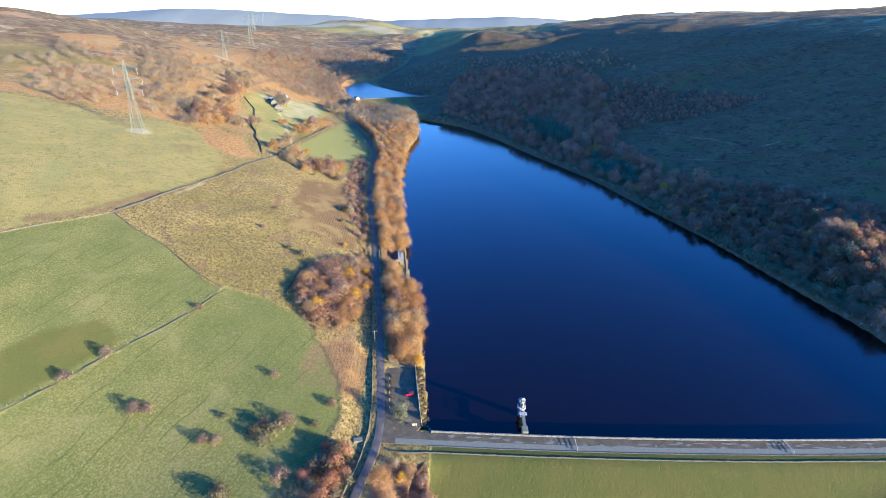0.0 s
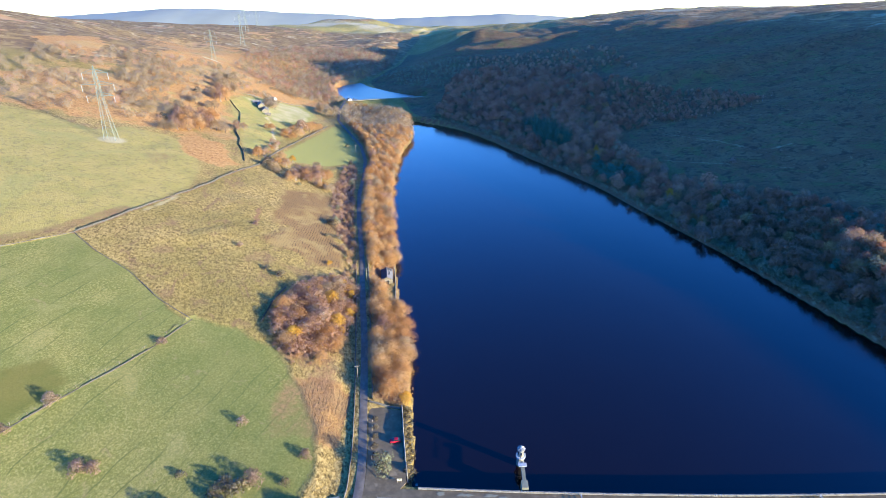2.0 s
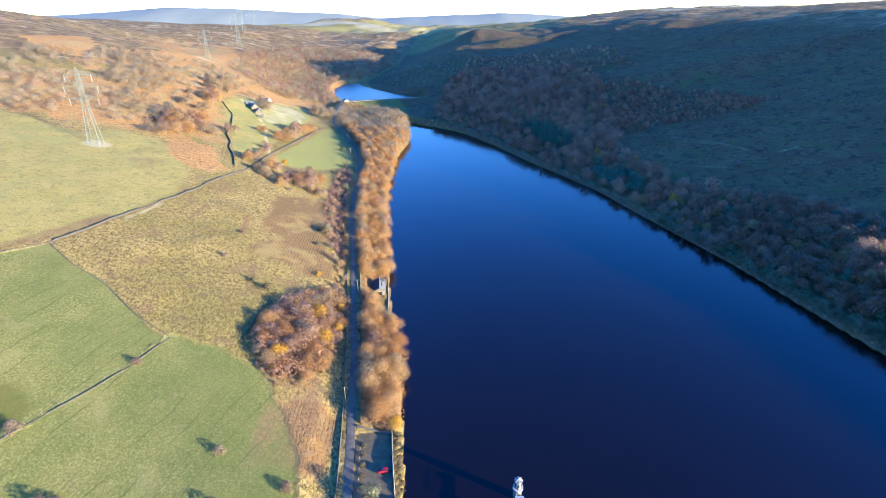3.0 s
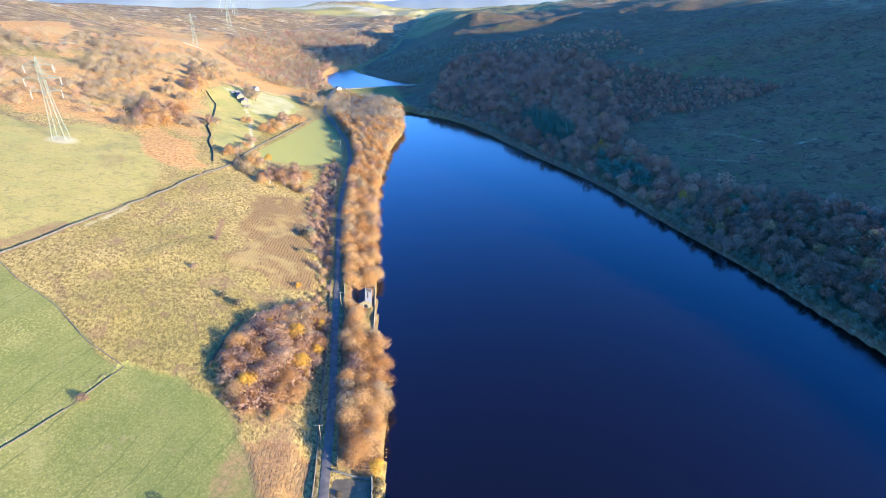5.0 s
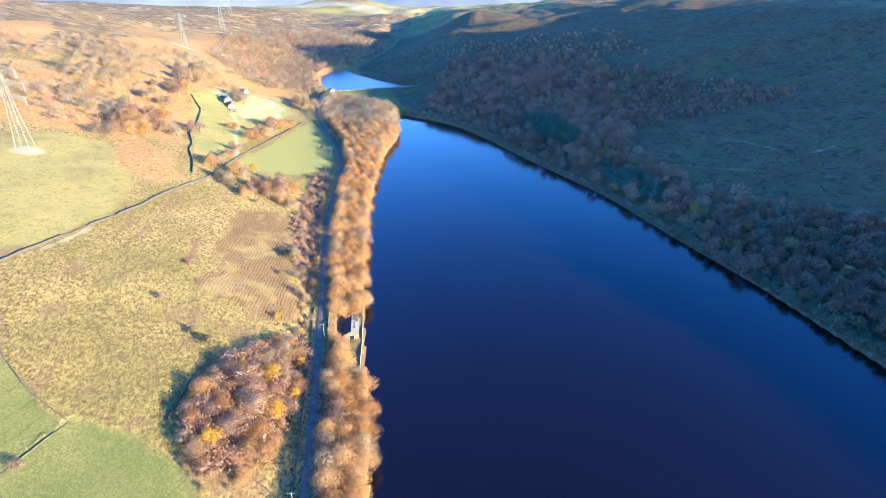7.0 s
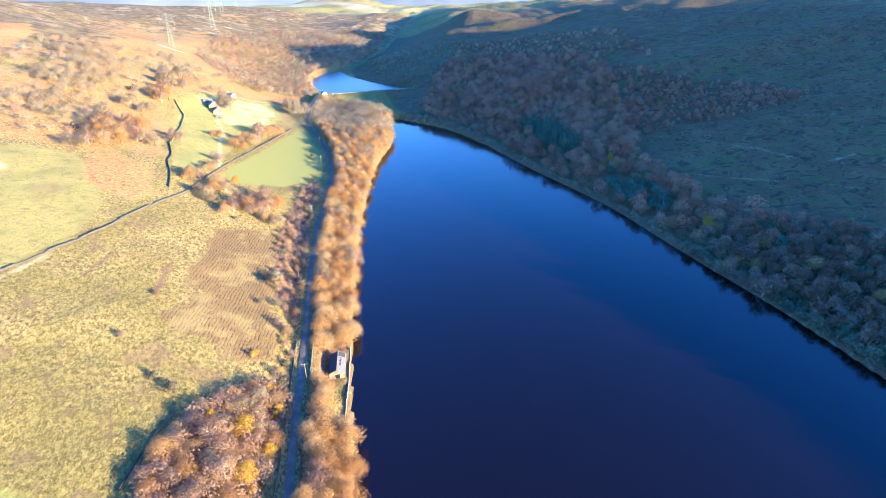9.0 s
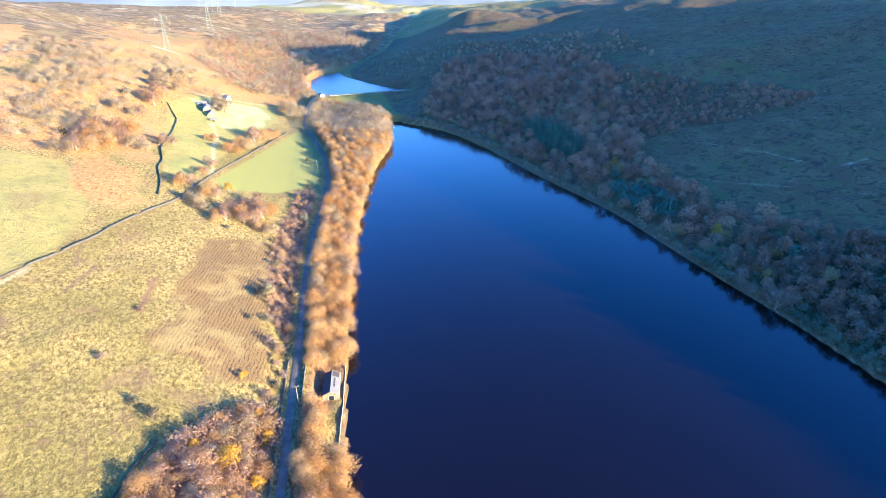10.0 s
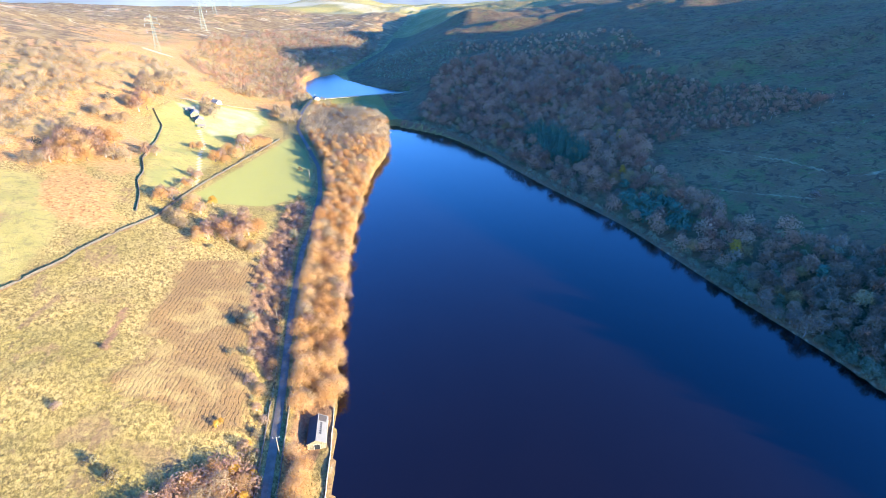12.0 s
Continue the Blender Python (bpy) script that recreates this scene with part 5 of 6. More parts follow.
def fence(line, gap, label, seed):
    """Posts with two strands of wire, each post a part."""
    r = np.random.RandomState(seed)
    p = rounded([(*q, 0) for q in line], gap)[:, :2]
    g = surface(p[:, 0], p[:, 1])
    root = empty("post_and_wire_fence", pose(p[0, 0], p[0, 1], float(g[0])), label, "fence", "field fences")
    bm = bmesh.new()
    box(bm, (0.14, 0.14, 1.7), (0, 0, 0.45), bevel=0.02)
    bmesh.ops.bevel(bm, geom=[v for v in bm.verts if v.co.z > 1], offset=0.03, affect="VERTICES")
    post = bpy.data.meshes.new("post")
    bm.to_mesh(post)
    bm.free()
    post.materials.append(TIMBER)
    for (x, y), z in zip(p, g):
        ob = new("post", post)
        ob.parent = root
        ob.matrix_local = pose(x - p[0, 0], y - p[0, 1], float(z - g[0]), r.uniform(-6, 6), r.uniform(-6, 6), r.uniform(0, 90))
    for level in (0.55, 1.1):
        v, q = tubes([[(x - p[0, 0], y - p[0, 1], z - g[0] + level, 0.012) for (x, y), z in zip(p, g)]], 3)
        sheet("wire", v, q, STEEL, root)


fence([(-187, 97), (-171.5, 117), (-157.5, 135), (-147.5, 148), (-135.5, 167), (-124.5, 183), (-117.5, 196), (-110.5, 215)], 5.2, "grey timber post and wire fence along the field wall", 1)
fence([(-34, 192), (-40.5, 226), (-46.8, 262), (-55.5, 314), (-60.5, 338), (-68, 373), (-77, 426)], 4.0, "weathered post and wire fence along the lane", 2)


# ---- the dam ----
def along_dam(x0, x1, offsets, step=4.0):
    """A strip along the dam: rows of corners at offsets (across, height) from its middle line."""
    x = np.arange(x0, x1 + 0.1, step)
    y = dam_line(x)
    return np.stack([np.stack([x, y + o, np.full_like(x, z)], -1) for o, z in offsets], 1)


v = along_dam(-26, 232, ((-3.3, 2.8), (-3.25, 3.06), (0, 3.12), (3.0, 3.06), (3.05, 2.8)))
tagged(sheet("road_dam_crest", v.reshape(-1, 3), grid_quads(*v.shape[:2])[:, ::-1], YARD), "brown worn roadway along the dam crest", "road", kind="structure")
v = along_dam(-20, 232, ((-3.2, 3.0), (-3.15, 3.10), (-2.0, 3.13), (-0.6, 3.15), (-0.55, 3.05)))
tagged(sheet("pavement_dam_crest", v.reshape(-1, 3), grid_quads(*v.shape[:2])[:, ::-1], CONCRETE), "pale concrete strip along the dam crest", "pavement", kind="structure")
r = np.random.RandomState(5)
for k in range(44):
    x = 2 + k * 4.6 + r.uniform(-2.4, 2.4)
    o, w, d = r.choice((-0.5, 0.1, 0.9, 1.7)) + r.uniform(-0.2, 0.2), r.uniform(0.6, 3.0), r.uniform(0.25, 0.75)
    n = 17
    outline = [(x + w * math.cos(6.283 * i / n) * r.uniform(0.45, 1.25), float(dam_line(x)) + o + d * math.sin(6.283 * i / n) * r.uniform(0.4, 1.3)) for i in range(n)]
    ob = one("patch", lambda bm: prism(bm, outline, 3.05, 3.145 + 0.002 * (k % 3)), CONCRETE)
    tagged(ob, "irregular pale repair patch in the dam roadway", "road patch", "repair patches on the dam")


def parapet(name, offset, height, thick, base, gap, label, seed, material):
    """A parapet of dressed stones end to end, some a little proud."""
    rr = np.random.RandomState(seed)
    bm = bmesh.new()
    x = -7.0
    while x < 230:
        w = rr.uniform(0.85, 1.25)
        y = float(dam_line(x + w / 2)) + offset
        box(bm, (w - gap, thick * rr.uniform(0.95, 1.05), height * rr.uniform(0.93, 1.05)), (x + w / 2, y + rr.uniform(-0.03, 0.03), base + height / 2))
        x += w
    return tagged(part(name, bm, material), label, "wall")


parapet("dam_parapet", 3.4, 0.8, 0.4, 2.9, 0.14, "pale dressed stone parapet on the water side of the dam", 3, DAM_STONE)
parapet("dam_kerb", -3.5, 0.32, 0.3, 2.95, 0.03, "dark stone kerb along the dam road", 4, WALL_STONE)
stone_wall([(-22, 139.2), (-19.5, 137.6), (-14, 137.4), (-7, float(dam_line(-7)) - 6.6)] + [(x, float(dam_line(x)) - 6.6) for x in range(3, 232, 10)],
           0.45, 0.32, "long low mossy wall along the grass side of the dam", seed=13, material=WALL_STONE)
v = along_dam(-9, 232, ((3.2, 2.9), (3.9, 2.6), (8.5, -2.0)))
tagged(sheet("dam_facing", v.reshape(-1, 3), grid_quads(*v.shape[:2])[:, ::-1], DAM_STONE), "pitched stone facing of the dam at the waterline", "facing", kind="structure")


# ---- the upper dam: a pale crest path and a stone facing to its lake ----
def along_upper_dam(offsets):
    """A strip along the upper dam: rows of corners at offsets (towards its lake, height)."""
    k = np.linspace(0, 1, 30)
    x, y = -156 + 128 * k, 829 + 55 * k
    return np.stack([np.stack([x - 0.395 * o, y + 0.919 * o, np.full_like(x, z)], -1) for o, z in offsets], 1)


v = along_upper_dam(((-3.0, 15.2), (-2.4, 16.2), (0, 16.3), (2.4, 16.2), (2.5, 15.9)))
tagged(sheet("pavement_upper_dam", v.reshape(-1, 3), grid_quads(*v.shape[:2])[:, ::-1], CONCRETE), "pale path along the crest of the upper dam", "path", kind="structure")
v = along_upper_dam(((2.5, 16.1), (3.4, 16.0), (9.5, 12.6)))
tagged(sheet("upper_dam_facing", v.reshape(-1, 3), grid_quads(*v.shape[:2])[:, ::-1], DAM_STONE), "stone facing of the upper dam at its waterline", "facing", kind="structure")


def crest_gate(x, label):
    """A barrier across the crest road."""
    y = float(dam_line(x))
    root = empty("crest_gate", pose(x, y, 3.1), label, "gate", "gates on the dam")
    for s in (-3.1, 2.8):
        one("gate_post", lambda bm: box(bm, (0.18, 0.18, 1.3), (0, s, 0.6), bevel=0.02), PAINT_WHITE, root)
    for z in (0.35, 0.65, 1.0):
        one("rail", lambda bm: box(bm, (0.09, 5.9, 0.12), (0, -0.15, z), bevel=0.015), PAINT_WHITE, root)


crest_gate(46.2, "white barred gate across the dam road")
crest_gate(124.0, "white barred gate further along the dam road")


# ---- valve tower and its footbridge ----
def valve_tower(x, y):
    root = empty("valve_tower", pose(x, y, 0) @ Matrix.Diagonal((0.86, 0.86, 0.94, 1)), "round stone valve tower with white roof ribs in the lake", "tower")

    def ring(r0, r1, z0, z1, n=16):
        return lambda bm: bmesh.ops.transform(bm, matrix=Matrix.Translation((0, 0, (z0 + z1) / 2)), verts=bmesh.ops.create_cone(
            bm, cap_ends=True, segments=n, radius1=r0, radius2=r1, depth=z1 - z0)["verts"])

    one("shaft", ring(1.7, 1.55, -7, 4.2), DAM_STONE, root, "tapering stone shaft")
    one("gallery", ring(2.0, 2.0, 4.2, 4.6), PAINT_WHITE, root, "white gallery floor")
    one("drum", ring(1.3, 1.3, 4.6, 8.0), DAM_STONE, root, "pale stone drum")
    one("roof", ring(1.7, 0.25, 8.0, 8.7, 8), SLATE, root, "eight-sided lead-grey roof")
    for k in range(8):
        a = k * math.pi / 4
        one("rib", lambda bm: rod(bm, (0.25 * math.cos(a), 0.25 * math.sin(a), 8.76), (1.72 * math.cos(a), 1.72 * math.sin(a), 8.08), 0.1), PAINT_WHITE, root, "white roof rib")
    one("finial", lambda bm: rod(bm, (0, 0, 8.6), (0, 0, 9.2), 0.14, 0.05), PAINT_WHITE, root)
    one("eaves_ring", ring(1.6, 1.6, 7.9, 8.02, 24), PAINT_WHITE, root)
    for k in range(6):
        a = k * math.pi / 3 - math.pi / 2
        one("window", lambda bm: box(bm, (0.6, 0.12, 1.3), (0, 1.28, 6.3), Matrix.Rotation(a + math.pi / 2, 4, "Z") @ Matrix(), 0.02), DARK, root, "dark tower window")
    for k in range(16):
        a = k * math.pi / 8
        one("baluster", lambda bm: rod(bm, (1.9 * math.cos(a), 1.9 * math.sin(a), 4.6), (1.9 * math.cos(a), 1.9 * math.sin(a), 5.6), 0.05, sides=5), PAINT_WHITE, root)
    return root


valve_tower(28.3, 162.0)
bridge = empty("footbridge", pose(28.3, 149.2, 3.3), "narrow iron footbridge from the dam to the valve tower", "bridge")
one("deck", lambda bm: box(bm, (1.0, 10.2, 0.22), (0, 5.0, 0.95), bevel=0.02), CONCRETE, bridge)
for s in (-0.5, 0.5):
    one("girder", lambda bm: box(bm, (0.16, 10.2, 0.55), (s, 5.0, 0.7), bevel=0.02), STEEL, bridge)
    one("handrail", lambda bm: rod(bm, (s, 0, 2.05), (s, 10, 2.05), 0.05), STEEL, bridge)
    for k in range(9):
        one("railing_post", lambda bm: rod(bm, (s, 0.1 + k * 1.2, 1.0), (s, 0.1 + k * 1.2, 2.05), 0.045, sides=5), STEEL, bridge)
one("landing", lambda bm: box(bm, (2.9, 1.6, 0.25), (0.1, 8.5, 1.2), bevel=0.03), PAINT_WHITE, bridge, "white landing slab")
one("abutment", lambda bm: box(bm, (2.2, 3.0, 3.4), (0, 0.6, -0.6), bevel=0.06), CONCRETE, bridge)


# ---- car park ----
yard_top = YARD_EDGE
ob = one("pavement_car_park", lambda bm: prism(bm, yard_top, 2.6, 3.10), YARD)
tagged(ob, "patched grey car park surface by the lane", "car park", kind="structure")


def car(x, y, z, turn, paint, label):
    """A small hatchback: rounded body, glasshouse, wheels, lamps."""
    root = empty("hatchback_car", pose(x, y, z, 0, 0, turn), label, "car")

    def section(bm, stations):
        """A lofted shell through cross-sections of x, half-width, bottom, top."""
        rings = []
        for sx, hw, lo, hi in stations:
            r = min(0.22, (hi - lo) * 0.3)
            ring = [(-hw, lo), (-hw, hi - r), (-hw + r * 0.8, hi), (hw - r * 0.8, hi), (hw, hi - r), (hw, lo)]
            rings.append([bm.verts.new((sx, a, b)) for a, b in ring])
        for p, q in zip(rings[:-1], rings[1:]):
            for i in range(6):
                bm.faces.new((p[i], p[(i + 1) % 6], q[(i + 1) % 6], q[i]))
        bm.faces.new(rings[0])
        bm.faces.new(rings[-1][::-1])

    one("body", lambda bm: section(bm, ((-1.98, 0.66, 0.42, 0.72), (-1.9, 0.8, 0.28, 0.86), (-1.2, 0.86, 0.24, 0.95), (0.4, 0.87, 0.24, 0.95), (1.2, 0.86, 0.24, 0.98),
                                        (1.85, 0.8, 0.28, 0.95), (1.98, 0.7, 0.42, 0.8))), paint, root)
    one("glasshouse", lambda bm: section(bm, ((-1.0, 0.78, 0.93, 0.96), (-0.3, 0.68, 0.93, 1.42), (1.1, 0.68, 0.93, 1.44), (1.7, 0.74, 0.93, 0.99))), DARK, root, "dark car windows")
    one("roof_panel", lambda bm: section(bm, ((-0.28, 0.62, 1.40, 1.47), (0.4, 0.64, 1.42, 1.5), (1.08, 0.62, 1.40, 1.48))), paint, root)
    for sx in (-1.25, 1.25):
        for sy in (-0.82, 0.82):
            w = one("wheel", lambda bm: rod(bm, (sx, sy - 0.1, 0.3), (sx, sy + 0.1, 0.3), 0.3, sides=14), RUBBER, root)
            one("hubcap", lambda bm: rod(bm, (sx, sy - 0.115, 0.3), (sx, sy + 0.115, 0.3), 0.17, sides=10), STEEL, w)
    for sy in (-0.58, 0.58):
        one("headlight", lambda bm: box(bm, (0.14, 0.3, 0.16), (-1.9, sy, 0.66), bevel=0.03), PORCELAIN, root)
        one("tail_light", lambda bm: box(bm, (0.1, 0.16, 0.28), (1.92, sy, 0.74), bevel=0.02), RED_PAINT, root)
    one("bumper", lambda bm: box(bm, (0.14, 1.5, 0.2), (-1.98, 0, 0.4), bevel=0.04), RUBBER, root)


car(-16.6, 168.3, 3.1, 8, RED_PAINT, "small red hatchback parked on the car park")


def signboard(x, y, w, h, paint, label, name):
    z = surface(x, y)
    root = empty(name, pose(x, y, z, 0, 0, 4), label, "sign")
    for s in (-0.4, 0.4):
        one("post", lambda bm: box(bm, (0.1, 0.1, 1.6), (s * w, 0, 0.7), bevel=0.01), TIMBER, root)
    board = one("board", lambda bm: box(bm, (w, 0.08, h), (0, -0.08, 1.2), Matrix.Rotation(-0.35, 4, "X"), 0.02), paint, root)
    for k in range(3):
        one("text_bar", lambda bm: box(bm, (w * (0.7 - 0.15 * k), 0.02, 0.08), (0, -0.135, 1.4 - k * 0.22), Matrix.Rotation(-0.35, 4, "X")), DARK, board)


signboard(-13.3, 150.4, 1.7, 0.8, YELLOW, "wide pale yellow notice board at the car park's edge", "notice_board")
signboard(-7.6, 150.6, 0.8, 0.8, PAINT_WHITE, "small white warning sign at the water's edge", "warning_sign")
for k, (x, y) in enumerate(((-26.3, 178), (-25.8, 173.5), (-25.2, 169), (-24.6, 164.5), (-24.0, 160))):
    root = empty("marker_post", pose(x, y, 3.0), "short pale-topped marker post beside the lane", "post", "marker posts at the car park")
    one("shaft", lambda bm: rod(bm, (0, 0, -0.3), (0, 0, 1.1), 0.14, 0.12, 8), TIMBER, root)
    one("cap", lambda bm: rod(bm, (0, 0, 1.1), (0, 0, 1.25), 0.13, 0.09, 8), CONCRETE, root, "pale weathered cap")
    plant("gorse", x + 0.9, y + 1.6, 0.62, k * 1.3, "shrubs along the car park", "small evergreen shrub along the car park")
for k in range(54):
    y = 152 + k * 0.66
    x = -11.4 - (y - 150) * 0.115 + 3.4 * ((k * 0.618) % 1)
    plant("gorse", x, y, 0.34 + 0.22 * ((k * 0.37) % 1), k * 0.9, "shrubs on the lake bank", "brown heathery shrub on the lake bank")
slab = one("cover_slab", lambda bm: box(bm, (3.2, 2.0, 0.8), (0, 0, 0.2), bevel=0.05), CONCRETE)
slab.matrix_world = pose(-33.6, 143.0, float(surface(-33.6, 143.0)), 0, 0, 12)
tagged(slab, "pale concrete cover slab beside the lane", "slab")


# ---- buildings ----
def gabled(name, x, y, turn, length, width, eaves, ridge, wall_mat, roof_mat, label, category="house", windows=2, chimney=True, overhang=0.3, shade_roof=None):
    """A gabled building with its ridge along its own y: walls with thickness at the openings, roof slabs, chimney, door."""
    z = float(min(surface(x + a, y + b) for a in (-width / 2, width / 2) for b in (-length / 2, length / 2))) + 0.2
    root = empty(name, pose(x, y, z, 0, 0, turn), label, category)
    hw, hl = width / 2, length / 2

    def shell(bm):
        a = [bm.verts.new(p) for p in ((-hw, -hl, -1.5), (hw, -hl, -1.5), (hw, -hl, eaves), (0, -hl, ridge), (-hw, -hl, eaves))]
        b = [bm.verts.new((v.co.x, hl, v.co.z)) for v in a]
        bm.faces.new(a)
        bm.faces.new(b[::-1])
        for i in range(5):
            bm.faces.new((a[i], b[i], b[(i + 1) % 5], a[(i + 1) % 5]))

    wall = one("wall", shell, wall_mat, root)
    slope = math.atan2(ridge - eaves, hw)
    run = math.hypot(ridge - eaves, hw) + overhang
    for s in (-1, 1):
        m = Matrix.Translation((0, 0, ridge + 0.08)) @ Matrix.Rotation(s * slope, 4, "Y")
        # shade_roof colours the slope away from the sun darker
        one("roof", lambda bm: box(bm, (run, length + 2 * overhang, 0.16), (s * run / 2, 0, 0), m, 0.03), shade_roof if shade_roof and s < 0 else roof_mat, root)
    one("ridge_tiles", lambda bm: rod(bm, (0, -hl - overhang, ridge + 0.12), (0, hl + overhang, ridge + 0.12), 0.16), roof_mat, root)
    for k in range(windows):
        f = (k + 0.5) / windows * length - hl
        for s in (-1, 1):
            w = one("window", lambda bm: box(bm, (0.12, 1.1, 1.2), (s * hw, f, eaves * 0.55), bevel=0.02), DARK, root, "dark window pane")
            one("sill", lambda bm: box(bm, (0.3, 1.3, 0.12), (s * (hw + 0.08), f, eaves * 0.55 - 0.66), bevel=0.02), wall_mat, w)
    if chimney:
        one("chimney", lambda bm: box(bm, (0.7, 0.9, 1.6), (0, hl - 0.8, ridge + 0.6), bevel=0.04), wall_mat, root)
    return root, z


# the west slope's shade is in its darker roof colour
house, hz = gabled("valve_house", -35.0, 296.6, 8, 12.5, 6.4, 2.9, 4.5, HOUSE_STONE, PALE_ROOF, "buff stone lakeside valve house with pale roof and roof lights", "building", 0, False, 0.2, BAY_AND_SHADE_SLATE)
one("door", lambda bm: box(bm, (1.9, 0.2, 2.2), (0.2, -6.25, 1.2), bevel=0.03), DARK, house, "dark doorway in the gable")
one("door_frame", lambda bm: [box(bm, (0.25, 0.3, 2.6), (s, -6.25, 1.2), bevel=0.02) for s in (-0.9, 1.3)] + [box(bm, (2.5, 0.3, 0.25), (0.2, -6.25, 2.45), bevel=0.02)], DAM_STONE, house)
tilt = Matrix.Translation((0, 0, 4.58)) @ Matrix.Rotation(math.atan2(1.6, 3.2), 4, "Y")
for k in range(6):
    one("roof_light", lambda bm: box(bm, (0.8, 0.55, 0.1), (1.35, -2.6 + k * 0.95, 0.1), tilt, 0.02), DARK, house, "dark roof light")
one("dark_roof_bay", lambda bm: box(bm, (2.9, 2.9, 0.12), (1.75, 4.7, 0.08), tilt, 0.03), BAY_AND_SHADE_SLATE, house, "dark slate bay at the roof's far end")
one("eaves_fascia", lambda bm: box(bm, (0.12, 12.8, 0.3), (3.3, 0, 2.7), bevel=0.02), PAINT_WHITE, house)

gabled("farmhouse", -221, 640, 25, 13, 7, 4.6, 7.2, HOUSE_STONE, SLATE, "stone farmhouse with slate roof on the sunlit meadow", "house", 3)
gabled("barn", -213, 630, 20, 11, 7, 3.6, 6.0, HOUSE_STONE, SLATE, "slate-roofed stone barn beside the farmhouse", "barn", 1, False)
gabled("outbuilding", -229, 650, 110, 8, 5, 2.6, 4.2, HOUSE_STONE, SLATE, "low slate-roofed outbuilding at the farm", "shed", 1, False)
gabled("farm_shed", -206, 617, 100, 6, 4, 2.2, 3.2, HOUSE_STONE, SLATE, "small slate-roofed shed at the farm gate", "shed", 1, False)
gabled("hillside_cottage", -232, 715, 60, 9, 5.5, 3.0, 4.8, PAINT_WHITE, PALE_ROOF, "whitewashed cottage above the farm", "cottage", 2)
gabled("dam_cottage", -155, 829, 30, 9, 6, 3.6, 5.6, PAINT_WHITE, SLATE, "white cottage at the end of the upper dam", "cottage", 2)
gabled("dam_lodge", -147, 833, 70, 7, 5, 3.0, 4.6, HOUSE_STONE, PALE_ROOF, "pale lodge at the end of the upper dam", "cottage", 1)
gabled("valve_hut", -121, 851, 20, 3.5, 3.0, 2.6, 3.6, PAINT_WHITE, PALE_ROOF, "small white valve hut on the upper dam crest", "hut", 1, False)


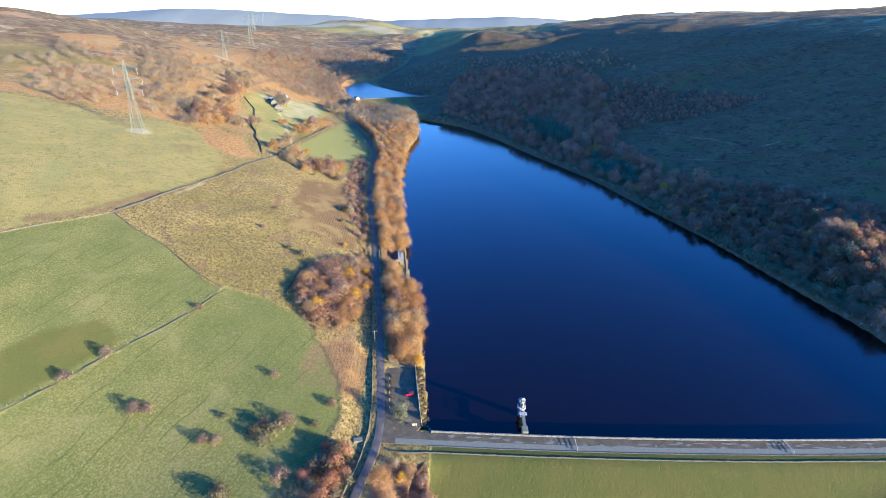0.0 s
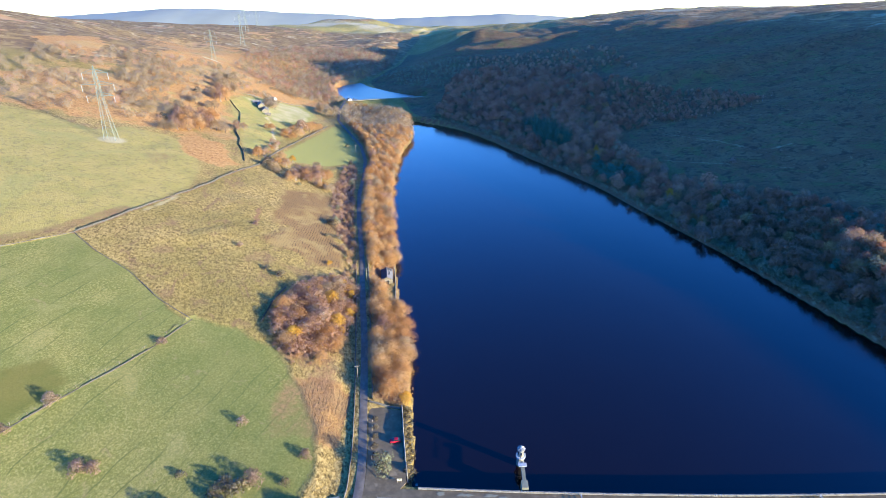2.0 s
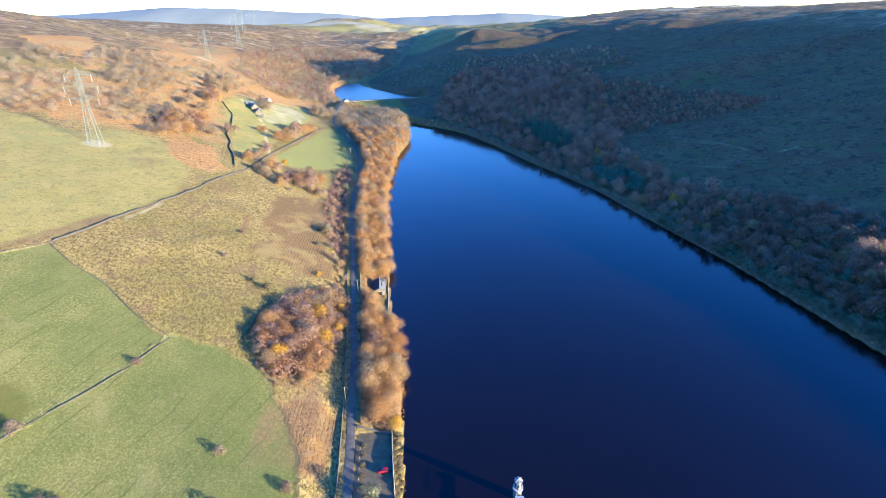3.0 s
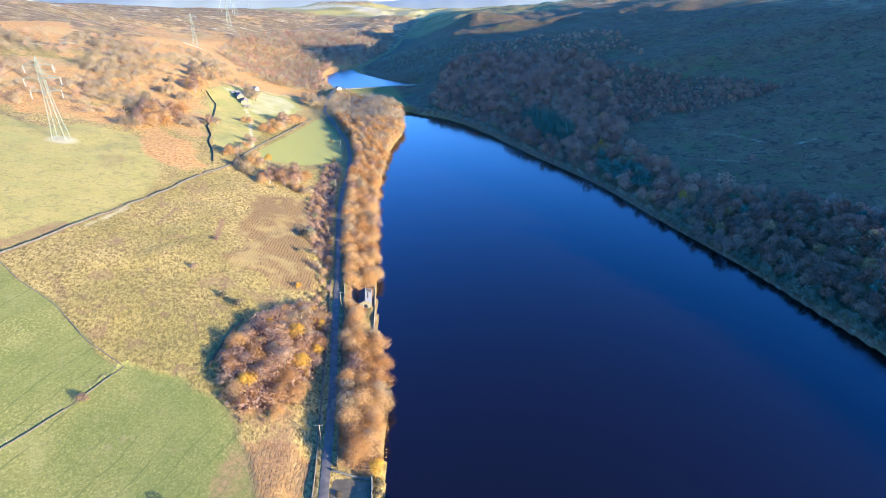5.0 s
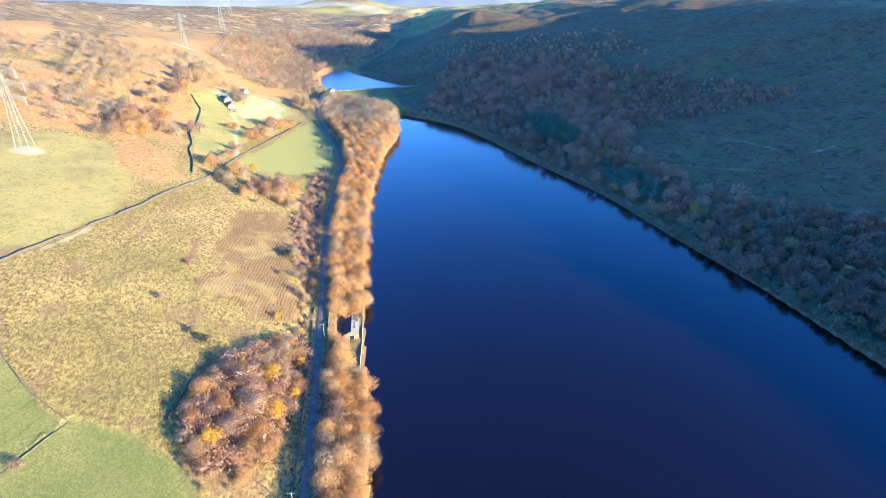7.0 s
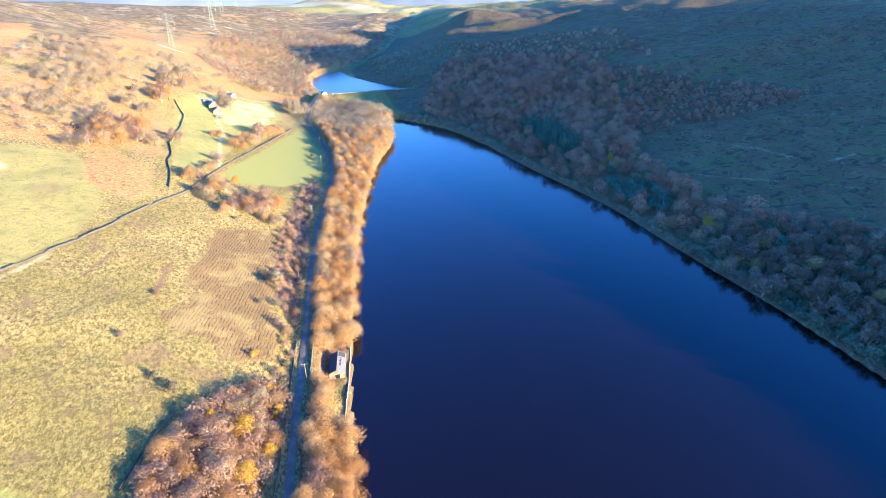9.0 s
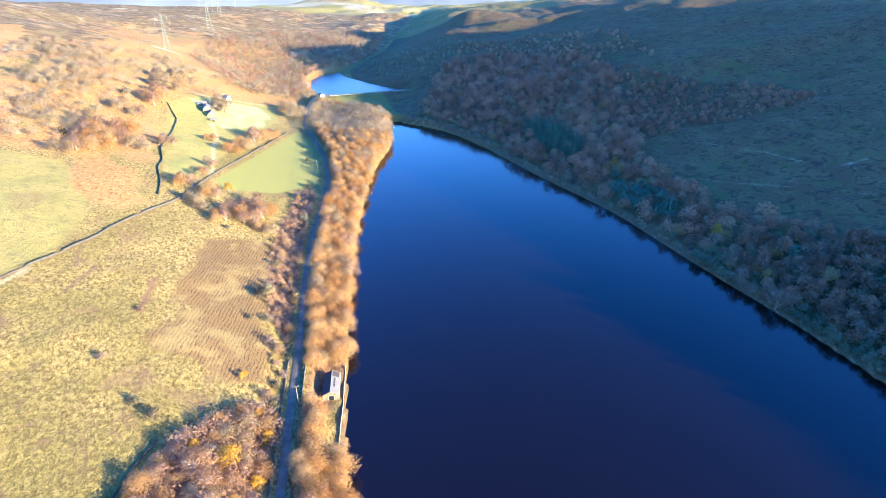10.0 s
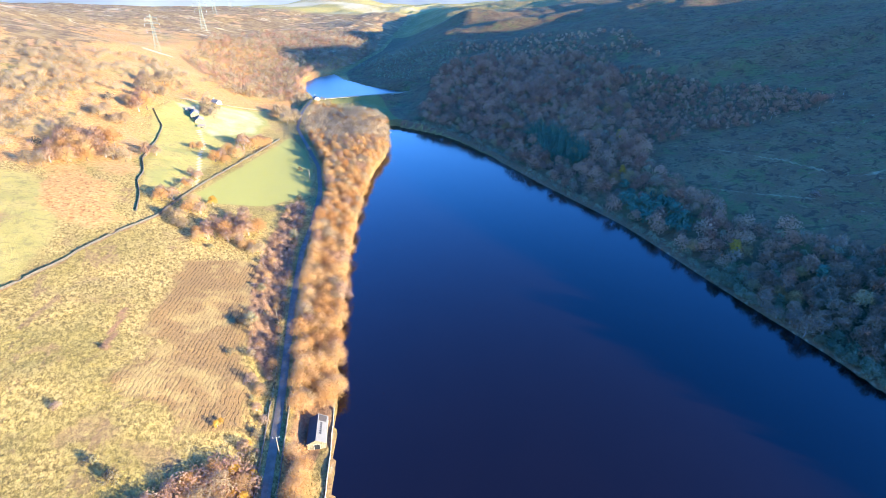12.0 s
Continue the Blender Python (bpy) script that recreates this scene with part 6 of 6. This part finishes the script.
# ---- pylons ----
def pylon(x, y, scale, turn):
    """A lattice tower with three pairs of arms and hanging insulators."""
    root = empty("lattice_pylon", pose(x, y, surface(x, y) - 0.3, 0, 0, turn) @ Matrix.Scale(scale, 4), "tall galvanised lattice pylon on a grassy knoll", "pylon", "pylons of the power line")
    levels = ((0, 3.6), (9, 2.8), (17, 2.15), (24, 1.65), (29, 1.4), (33.5, 1.2), (38, 1.05), (42.5, 0.9), (46, 0.5), (48.5, 0.12))
    for sx, sy in ((-1, -1), (1, -1), (1, 1), (-1, 1)):
        v, q = tubes([[(sx * w, sy * w, z, 0.16) for z, w in levels]])
        sheet("leg", v, q, STEEL, root)
    for k, (a, b) in enumerate(zip(levels[:-1], levels[1:])):
        def braces(bm):
            for (px, py), (qx, qy) in (((-1, -1), (1, -1)), ((1, -1), (1, 1)), ((1, 1), (-1, 1)), ((-1, 1), (-1, -1))):
                rod(bm, (px * a[1], py * a[1], a[0]), (qx * b[1], qy * b[1], b[0]), 0.055, sides=4)
                rod(bm, (qx * a[1], qy * a[1], a[0]), (px * b[1], py * b[1], b[0]), 0.055, sides=4)
                rod(bm, (px * b[1], py * b[1], b[0]), (qx * b[1], qy * b[1], b[0]), 0.05, sides=4)
        one("bracing", braces, STEEL, root)
    for z, reach in ((29.5, 8.2), (36.8, 9.6), (44.0, 7.6)):
        w = 1.0
        for s in (-1, 1):
            def arm(bm):
                tip = (s * reach, 0, z)
                for sy in (-1, 1):
                    rod(bm, (s * w, sy * w, z), tip, 0.15, sides=4)
                    rod(bm, (s * w * 0.85, sy * w * 0.85, z + 2.4), tip, 0.11, sides=4)
                for f in (0.35, 0.65):
                    rod(bm, (s * (w + (reach - w) * f), -w * (1 - f), z), (s * (w + (reach - w) * f), w * (1 - f), z), 0.07, sides=4)
            cross = one("crossarm", arm, STEEL, root)
            one("insulator", lambda bm: rod(bm, (s * reach, 0, z), (s * reach * 1.0, 0, z - 4.4), 0.17, sides=6), PORCELAIN, cross, "pale hanging insulator string")


for x, y, k, turn in ((-246, 399, 1.06, 14), (-396, 935, 1.0, 14), (-480, 1290, 1.35, 14), (-600, 1650, 1.3, 14), (-690, 2000, 1.3, 14)):
    pylon(x, y, k, turn)


# ---- telegraph poles ----
def telegraph_pole(x, y, turn):
    root = empty("telegraph_pole", pose(x, y, surface(x, y), 1.5, 0, turn), "grey timber telegraph pole with a cross-bar beside the lane", "pole", "telegraph poles along the lane")
    one("mast", lambda bm: rod(bm, (0, 0, -0.6), (0, 0, 8.4), 0.17, 0.13, 8), TIMBER, root)
    one("crossbar", lambda bm: box(bm, (2.1, 0.12, 0.13), (0, 0, 8.0), bevel=0.02), TIMBER, root)
    for s in (-1.1, 0, 1.1):
        one("insulator", lambda bm: rod(bm, (s, 0, 8.1), (s, 0, 8.45), 0.09, 0.06, 6), PORCELAIN, root)


POLES = ((-35.5, 200, 10), (-44.6, 283.5, 12), (-66.3, 357, 12), (-79, 440, 8), (-96, 545, 25), (-110, 603, 28))
for x, y, turn in POLES:
    telegraph_pole(x, y, turn)
for (ax, ay, turn), (bx, by, _) in zip(POLES[:-1], POLES[1:]):
    a, b = Vector((ax, ay, surface(ax, ay) + 8.4)), Vector((bx, by, surface(bx, by) + 8.4))
    root = empty("overhead_wire", Matrix.Translation(a), "thin pair of sagging overhead wires between telegraph poles", "wire", "wires along the lane")
    for side in (-1.1, 1.1):
        off = Vector((side * math.cos(radians(turn)), side * math.sin(radians(turn)), 0))
        v, q = tubes([[(*((b - a) * f + off - Vector((0, 0, 4.4 * f * (1 - f)))), 0.018) for f in np.linspace(0, 1, 13)]], 3)
        sheet("strand", v, q, STEEL, root)
